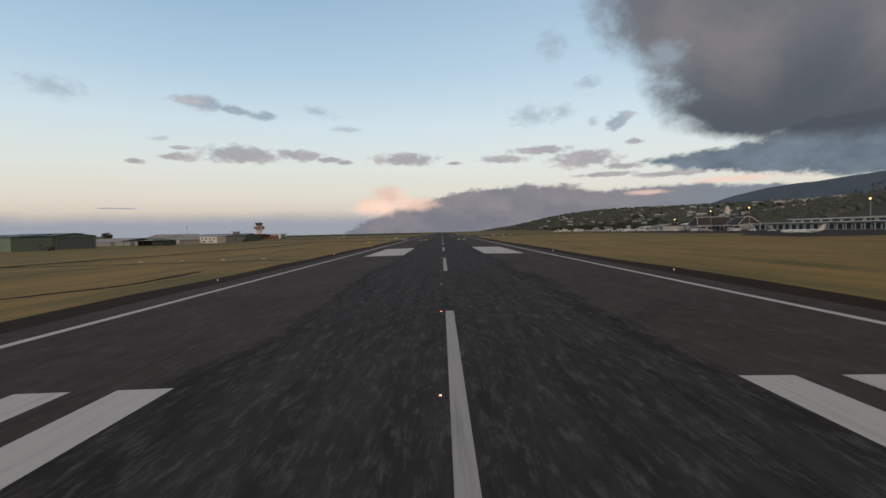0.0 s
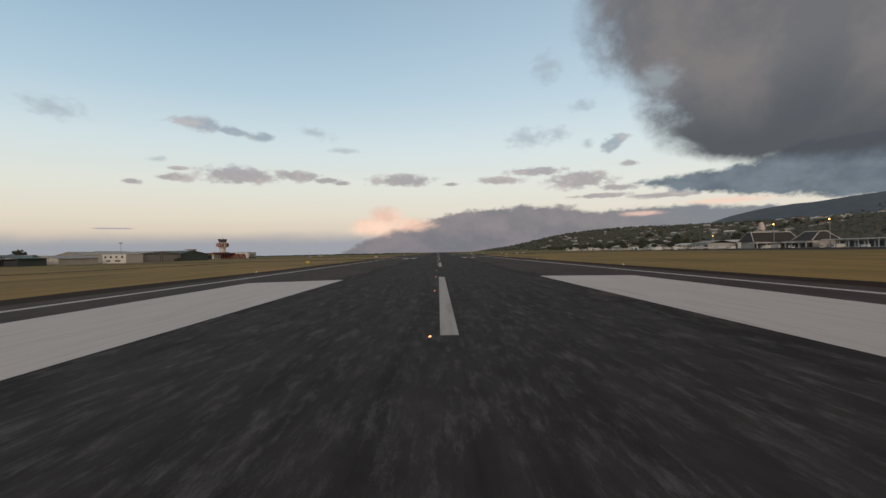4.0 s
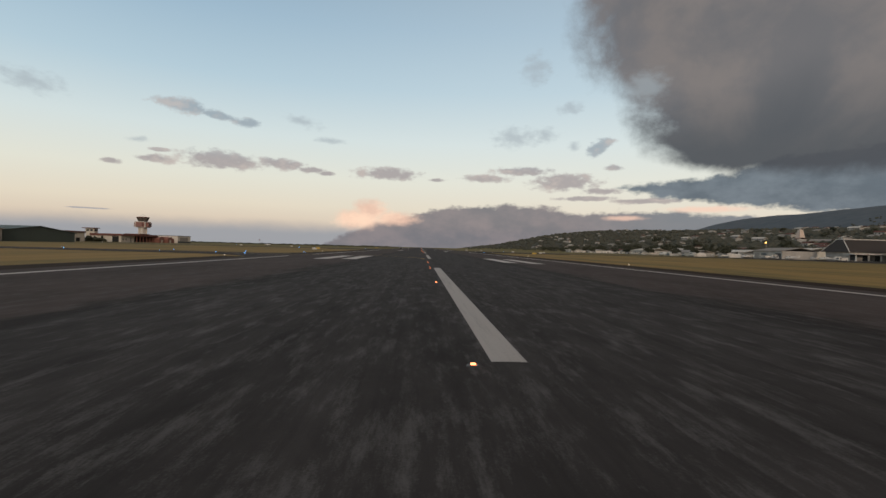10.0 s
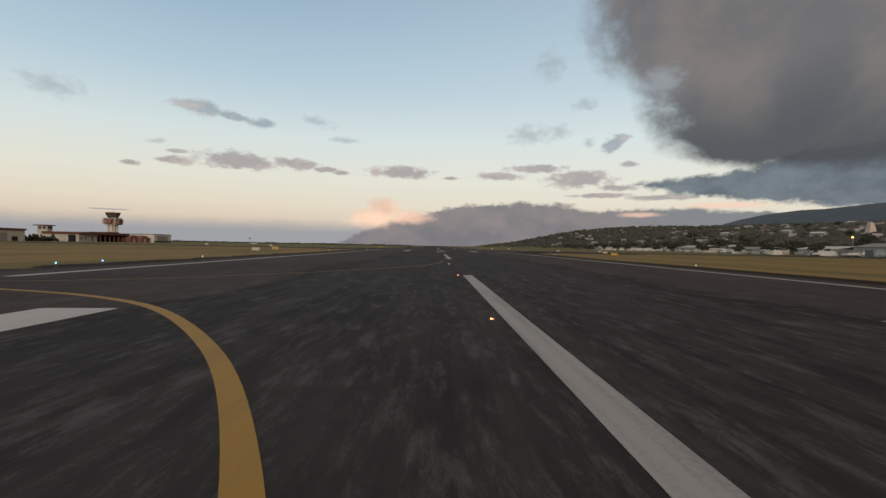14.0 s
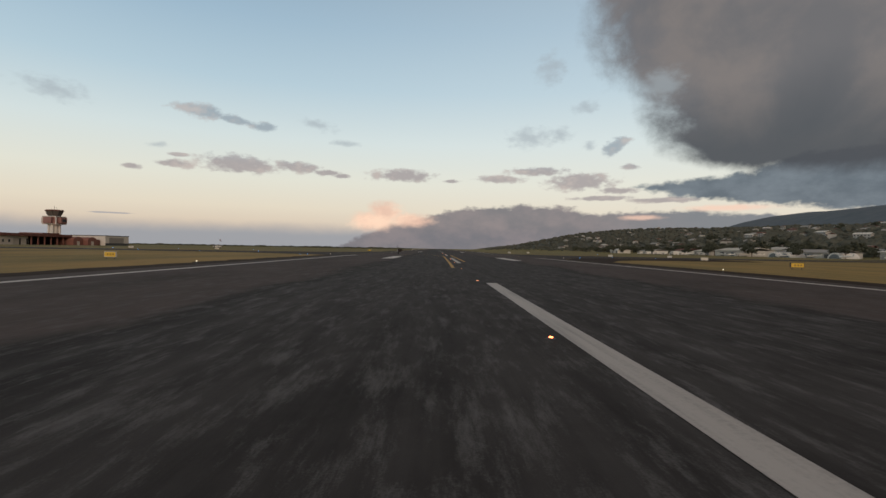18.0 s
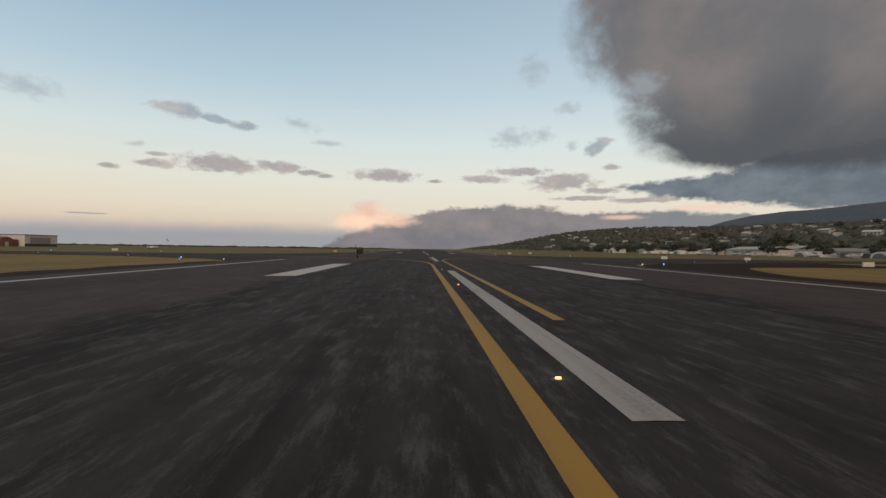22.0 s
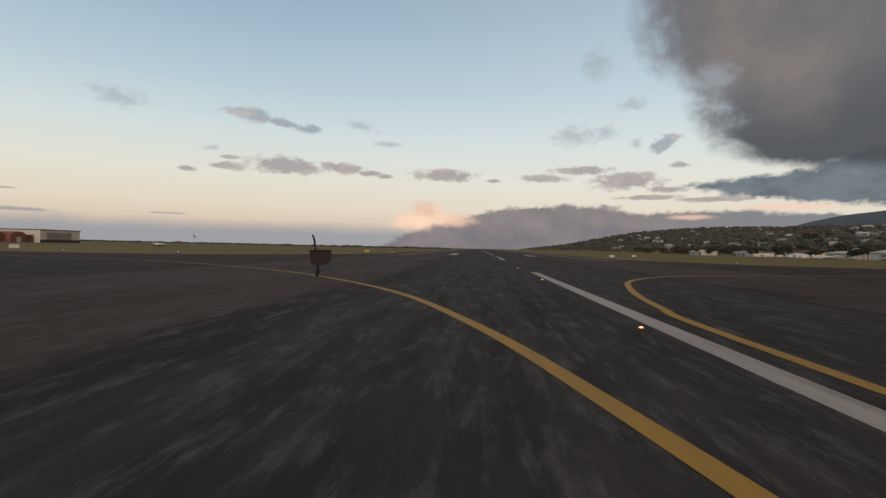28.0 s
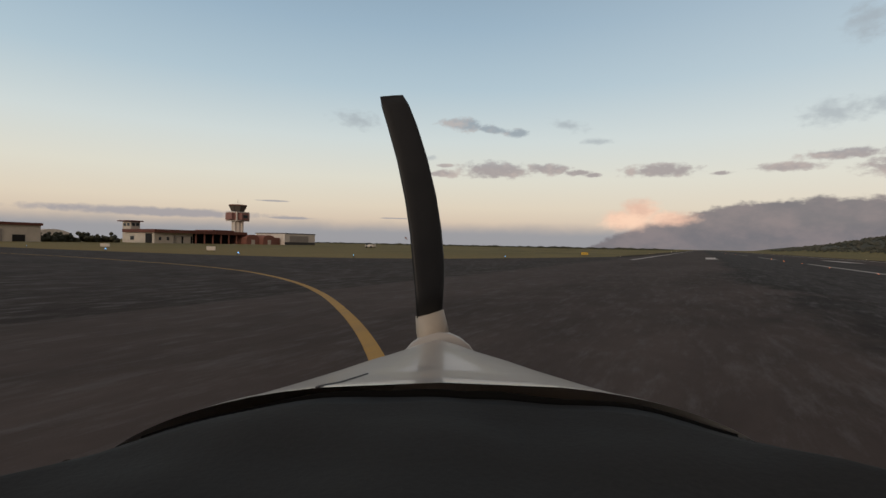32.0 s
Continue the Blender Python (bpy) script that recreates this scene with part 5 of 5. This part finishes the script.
while len(spots) < 150:
    a, r = rng.uniform(11, 50), 380 * math.exp(rng.uniform(0, 1.75))
    x, y = r * math.sin(radians(a)), 620 + r * math.cos(radians(a))
    if x < 345 or y > 3400 or any((x - p) ** 2 + (y - q) ** 2 < 500 for p, q in spots) or (x - 496) ** 2 + (y - 1174) ** 2 < 900:
        continue
    spots.append((x, y))
used = set()
for x, y in spots:
    k = rng.randrange(len(KINDS))
    m = pose(x, y, land(x, y) + 0.6, 0, 0, rng.uniform(-35, 35))
    if k in used:
        copy_thing(KINDS[k], m)
    else:
        KINDS[k].matrix_world = m
        used.add(k)


# ---- trees ----
def tree(height, spread, seed, label):
    rng = random.Random(seed)
    ob = thing("tree", (0, 0, 0), label, "tree", "trees near the airfield")
    trunk = bmesh.new()
    tube(trunk, (0, 0, -0.5), (0.2, 0.1, height * 0.5), 0.32, 0.17, 8)
    tips = []
    for k in range(7):
        a = 2 * math.pi * k / 7 + rng.uniform(-0.3, 0.3)
        tip = Vector((math.cos(a) * spread * rng.uniform(0.4, 0.8), math.sin(a) * spread * rng.uniform(0.4, 0.8), height * rng.uniform(0.55, 0.88)))
        tube(trunk, (0.1, 0.05, height * rng.uniform(0.28, 0.48)), tip, 0.13, 0.04, 6)
        tips.append(tip)
    tips.append(Vector((0, 0, height * 0.9)))
    part("trunk", trunk, BARK, ob)
    crown_mesh = bmesh.new()
    for tip in tips:
        for _ in range(26):
            c = tip + Vector((rng.gauss(0, 0.30), rng.gauss(0, 0.30), rng.gauss(0, 0.17))) * spread
            m = Matrix.Translation(c) @ Euler((rng.uniform(0, 3), rng.uniform(0, 3), 0)).to_matrix().to_4x4() @ Matrix.Diagonal((1, 1, rng.uniform(0.35, 0.7), 1))
            bmesh.ops.create_icosphere(crown_mesh, subdivisions=1, radius=rng.uniform(0.10, 0.22) * spread, matrix=m)
    part("crown", crown_mesh, LEAVES, ob)
    return ob


SORTS = [tree(9, 4.2, 1, "dark broad-crowned tree near the sheds"), tree(7, 3.6, 2, "low spreading dark green tree"), tree(12, 4.4, 3, "tall dark tree with an uneven crown")]
rng = random.Random(5)
for k in range(150):
    if k < 70:
        x, y = rng.uniform(285, 345), 900 + 900 * rng.random() ** 1.3
    else:
        a, r = rng.uniform(9, 48), rng.uniform(420, 1100)
        x, y = max(346, r * math.sin(radians(a))), 620 + r * math.cos(radians(a))
    if (x - 496) ** 2 + (y - 1174) ** 2 < 400 or (x < 350 and y < 990):
        continue
    m = pose(x, y, land(x, y), 0, 0, rng.uniform(0, 360)) @ Matrix.Diagonal((*[rng.uniform(0.8, 1.25)] * 3, 1))
    if k < 3:
        SORTS[k].matrix_world = m
    else:
        made = copy_thing(SORTS[k % 3], m)

rng = random.Random(31)
for k, y in enumerate([918, 924, 966, 984, 1013, 1020, 1024, 1056, 1062, 1114, 1122, 1127, 1172, 1178, 1196, 1240, 1250, 1262, 1320, 1335, 1352, 1410, 1425, 1450]):
    m = pose(rng.uniform(236, 252), y, -0.42, 0, 0, rng.uniform(0, 360)) @ Matrix.Diagonal((*[rng.uniform(0.55, 0.95)] * 3, 1))
    copy_thing(SORTS[k % 3], m)
for k, (x, y) in enumerate([(-392, 850), (-378, 853), (-364, 850)]):
    copy_thing(SORTS[k % 2], pose(x, y, -0.42, 0, 0, 50 * k))

# woods over the rest of the slope, too many to count
ico = bmesh.new()
bmesh.ops.create_icosphere(ico, subdivisions=1, radius=1.0)
ico.verts.ensure_lookup_table()
unit = np.array([v.co[:] for v in ico.verts])
tris = np.array([[v.index for v in f.verts] for f in ico.faces])
ico.free()
gen = np.random.default_rng(9)
verts, faces = [], []
for k in range(15000):
    a, r = radians(gen.uniform(4, 60)), 420 * math.exp(gen.uniform(0, 2.25))
    x, y = r * math.sin(a), 600 + r * math.cos(a)
    if x < 340 or x > 4500 or y > 4700:
        continue
    s = gen.uniform(2.2, 4.6) * (1 + r / 4500)
    v = unit * (s * gen.uniform(0.9, 1.5), s * gen.uniform(0.9, 1.5), s * gen.uniform(0.6, 1.1)) * gen.uniform(0.75, 1.2, (len(unit), 1))
    faces.append(tris + len(verts) * len(unit))
    verts.append(v + (x, y, land(x, y) + s * 0.35))
woods = bpy.data.meshes.new("woods")
woods.from_pydata(np.concatenate(verts).tolist(), [], np.concatenate(faces).tolist())
woods.materials.append(WOODS)
tagged(new("woods", woods), "dark woods covering the slopes", "woods", kind="stuff")

# ---- the light aircraft's nose, where it stands at the end of the taxi turn ----
PAINT = material("off_white_aircraft_paint", (0.40, 0.375, 0.35), 0.32, vary=0.06, scale=3.0, fine=60, coat=0.4)
COVER = material("black_glareshield_cloth", (0.019, 0.0185, 0.018), 0.85, vary=0.3, scale=6.0, fine=120, bump=0.15)
COVER.node_tree.nodes["Principled BSDF"].inputs["Specular IOR Level"].default_value = 0.25
SEAL = material("black_rubber_seal", (0.006, 0.006, 0.006), 0.9, vary=0.1)
SEAL.node_tree.nodes["Principled BSDF"].inputs["Specular IOR Level"].default_value = 0.05
BLADE = material("matt_black_blade", (0.016, 0.016, 0.017), 0.55, vary=0.2, scale=10.0)
PANEL = material("grey_primer", (0.050, 0.042, 0.039), 0.9, vary=0.25, scale=3.0, fine=40, spec=0.1)
CUFF = material("beige_root_cuff", (0.42, 0.37, 0.31), 0.5, vary=0.08, scale=8.0)

X_END, Y_END, YAW_END = PATH[-1][1], PATH[-1][2], PATH[-1][4]
plane = thing("light_aircraft_nose", (X_END, Y_END, 0.0), "off-white light aircraft nose with black glareshield and propeller", "aircraft", turn=-YAW_END)
LEAN = 0.0197   # it stands a little low on one side


def deck_z(x, y):
    return 1.222 + LEAN * x + 0.005 * math.sin(9 * x + 4 * y) + 0.0035 * math.sin(23 * x - 7 * y) + 0.003 * math.sin(31 * y + 6 * x) - 0.006 * math.exp(-((x - 0.05 - 0.3 * (0.86 - y)) / 0.05) ** 2)


def deck_front(x):
    """How far ahead the glareshield's edge runs at x."""
    return 0.858 - 0.59 * x * x - 2.23 * x ** 4


bm = bmesh.new()
N, M = 41, 12
grid = []
for j in range(M + 1):
    row = []
    for i in range(N):
        x = -0.56 + 1.12 * i / (N - 1)
        y = 0.33 + (deck_front(x) - 0.33) * j / M
        drop = 0.022 * max(0.0, j / M - 0.9) ** 2 * 100
        row.append(bm.verts.new((x, y, deck_z(x, y) - drop * 0.2)))
    grid.append(row)
for j in range(M):
    for i in range(N - 1):
        bm.faces.new((grid[j][i], grid[j][i + 1], grid[j + 1][i + 1], grid[j + 1][i]))
edge = [v for v in grid[0]]
low = [bm.verts.new((v.co.x, 0.345, v.co.z - 0.07)) for v in edge]
for i in range(N - 1):
    bm.faces.new((low[i], low[i + 1], edge[i + 1], edge[i]))
lip = [bm.verts.new((v.co.x, v.co.y + 0.004, v.co.z - 0.09)) for v in grid[M]]
for i in range(N - 1):
    bm.faces.new((grid[M][i], grid[M][i + 1], lip[i + 1], lip[i]))
for f in bm.faces:
    f.smooth = True
part("glareshield", bm, COVER, plane, "black cloth-covered glareshield")

# rounded cowling from the windscreen's foot to the spinner
STATIONS = [(0.0, 0.475, 1.233, 1.00), (0.10, 0.462, 1.232, 1.0), (0.25, 0.432, 1.220, 1.0), (0.42, 0.388, 1.202, 0.99), (0.60, 0.328, 1.176, 0.98),
            (0.76, 0.268, 1.146, 0.97), (0.86, 0.215, 1.118, 0.97), (0.91, 0.155, 1.092, 0.98)]


def cowl_point(s, w, top, mid, c, t):
    """A point of the cowling's skin at station s, for the cosine and sine round its section."""
    blunt = min(1.0, s / 0.75)
    x = w * math.copysign(abs(c) ** (0.35 + 0.15 * blunt), c)
    up = top - mid if t > 0 else mid - 0.44 - 0.22 * s
    z = mid + up * math.copysign(abs(t) ** (0.24 + 0.21 * blunt), t)
    if t > 0:
        z += 0.045 * (s / 0.9) ** 1.5 * math.exp(-(x / 0.09) ** 2)
    start = deck_front(max(-0.46, min(0.46, x))) + 0.035
    y = start * (1 - s / 0.91) + (0.87 + s) * (s / 0.91)
    return Vector((x - 0.012 * (s / 0.9) ** 0.8, y, z + LEAN * x))


bm = bmesh.new()
rings = []
for s, w, top, mid in STATIONS:
    rings.append([bm.verts.new(cowl_point(s, w, top, mid, math.cos(2 * math.pi * i / 64), math.sin(2 * math.pi * i / 64))) for i in range(64)])
for a, b in zip(rings, rings[1:]):
    for i in range(64):
        bm.faces.new((a[i], a[(i + 1) % 64], b[(i + 1) % 64], b[i]))
bm.faces.new(rings[-1])
bmesh.ops.recalc_face_normals(bm, faces=bm.faces)
for f in bm.faces:
    f.smooth = len(f.verts) == 4
cowl = part("cowling", bm, PAINT, plane, "off-white rounded engine cowling")

seam = bmesh.new()
run = []
for (s, w, top, mid), x in zip(STATIONS[:4], (-0.215, -0.205, -0.185, -0.15)):
    c = -(abs(x) / w) ** (1 / (0.35 + 0.15 * min(1.0, s / 0.75)))
    run.append(cowl_point(s, w, top, mid, c, math.sqrt(1 - c * c)) + Vector((0, 0, 0.0005)))
for a, b in zip(run, run[1:]):
    tube(seam, a, b, 0.0022, sides=5)
part("panel_seam", seam, DARK_METAL, cowl)

seal = bmesh.new()
base_row, top_row = [], []
for i in range(49):
    x = -0.42 + 0.84 * i / 48
    y = deck_front(x) + 0.012
    rise = -0.005 + 0.010 * math.exp(-((x - 0.04) / 0.24) ** 2)
    base_row.append(seal.verts.new((x, y, deck_z(x, y) - 0.012 - 0.04 * (1 - (x / 0.42) ** 2))))
    top_row.append(seal.verts.new((x, y + 0.004, deck_z(x, y) + rise)))
for i in range(48):
    seal.faces.new((base_row[i], base_row[i + 1], top_row[i + 1], top_row[i]))
part("windscreen_seal", seal, SEAL, plane, "black rubber windscreen seal")

axis = Vector((-0.005, 1.80, 1.012))
bm = bmesh.new()
rows = [(0.0, 0.145), (0.02, 0.15), (0.08, 0.142), (0.16, 0.105), (0.23, 0.06), (0.27, 0.012)]
rings = [[bm.verts.new((axis.x + r * math.cos(2 * math.pi * i / 24), axis.y + s, axis.z + r * math.sin(2 * math.pi * i / 24))) for i in range(24)] for s, r in rows]
for a, b in zip(rings, rings[1:]):
    for i in range(24):
        bm.faces.new((a[i], a[(i + 1) % 24], b[(i + 1) % 24], b[i]))
bm.faces.new(rings[0][::-1])
bm.faces.new(rings[-1])
bmesh.ops.recalc_face_normals(bm, faces=bm.faces)
for f in bm.faces:
    f.smooth = True
spinner = part("spinner", bm, PAINT, plane)


def blade(angle):
    """One twisted blade with a thick root cuff."""
    turn = Matrix.Translation(axis + Vector((0, 0.07, 0))) @ Matrix.Rotation(angle, 4, "Y")
    out = []
    for rows, mat, name in (([(0.09, 0.15, 0.11, 55), (0.16, 0.145, 0.10, 52), (0.215, 0.13, 0.085, 50)], CUFF, "root_cuff"),
                            ([(0.21, 0.135, 0.040, 46), (0.30, 0.142, 0.032, 41), (0.38, 0.145, 0.026, 36), (0.52, 0.138, 0.02, 31), (0.65, 0.13, 0.016, 26), (0.79, 0.122, 0.013, 23), (0.92, 0.115, 0.010, 20), (1.0, 0.106, 0.008, 18.5), (1.04, 0.088, 0.006, 18)], BLADE, "propeller_blade")):
        bm = bmesh.new()
        rings = []
        for r, chord, thick, pitch in rows:
            p = radians(pitch)
            ring_v = []
            for i in range(12):
                a = 2 * math.pi * i / 12
                u, v = chord / 2 * math.cos(a), thick / 2 * math.sin(a)
                f = max(0.0, (r - 0.21) / 0.83)
                ring_v.append(bm.verts.new(turn @ Vector((u * math.cos(p) - v * math.sin(p) + 0.17 * f * (1 - f), u * math.sin(p) + v * math.cos(p), r))))
            rings.append(ring_v)
        for a, b in zip(rings, rings[1:]):
            for i in range(12):
                bm.faces.new((a[i], a[(i + 1) % 12], b[(i + 1) % 12], b[i]))
        bm.faces.new(rings[0][::-1])
        bm.faces.new(rings[-1])
        bmesh.ops.recalc_face_normals(bm, faces=bm.faces)
        for f in bm.faces:
            f.smooth = True
        out.append(part(name, bm, mat, plane))
    return out


blade(radians(-11))
blade(radians(169))
# the body below the glareshield, closed behind by the instrument panel
bm = bmesh.new()
rings = []
for y in (0.36, 0.50, 0.66):
    rows = []
    for i in range(25):
        a = math.pi * i / 24
        x = 0.535 * math.copysign(abs(math.cos(a)) ** 0.5, math.cos(a)) * (1 - 0.25 * (y - 0.36))
        rows.append(bm.verts.new((x, y, 1.195 + LEAN * x - 0.72 * math.sin(a) ** 0.6)))
    rings.append(rows)
for a, b in zip(rings, rings[1:]):
    for i in range(24):
        bm.faces.new((a[i], a[i + 1], b[i + 1], b[i]))
for f in bm.faces:
    f.smooth = True
bm.faces.new(rings[-1])
bmesh.ops.recalc_face_normals(bm, faces=bm.faces)
part("fuselage_skin", bm, PANEL, plane)
panel = profile_along([(0.52 * math.copysign(abs(math.cos(a)) ** 0.5, math.cos(a)), 1.17 - 0.68 * math.sin(a) ** 0.6) for a in [math.pi * i / 16 for i in range(17)]], 0.37, 0.39, "y")
part("instrument_panel", panel, PANEL, plane)
foot = crown(X_END - 0.6) + 0.005
part("nose_leg", tubes(((-0.03, 1.30, 0.60), (-0.03, 1.24, foot + 0.20), 0.035), ((-0.11, 1.24, foot + 0.17), (0.05, 1.24, foot + 0.17), 0.018)), DARK_METAL, plane)
part("nose_wheel", tubes(((-0.09, 1.24, foot + 0.17), (0.03, 1.24, foot + 0.17), 0.17), sides=24), BLACK, plane)
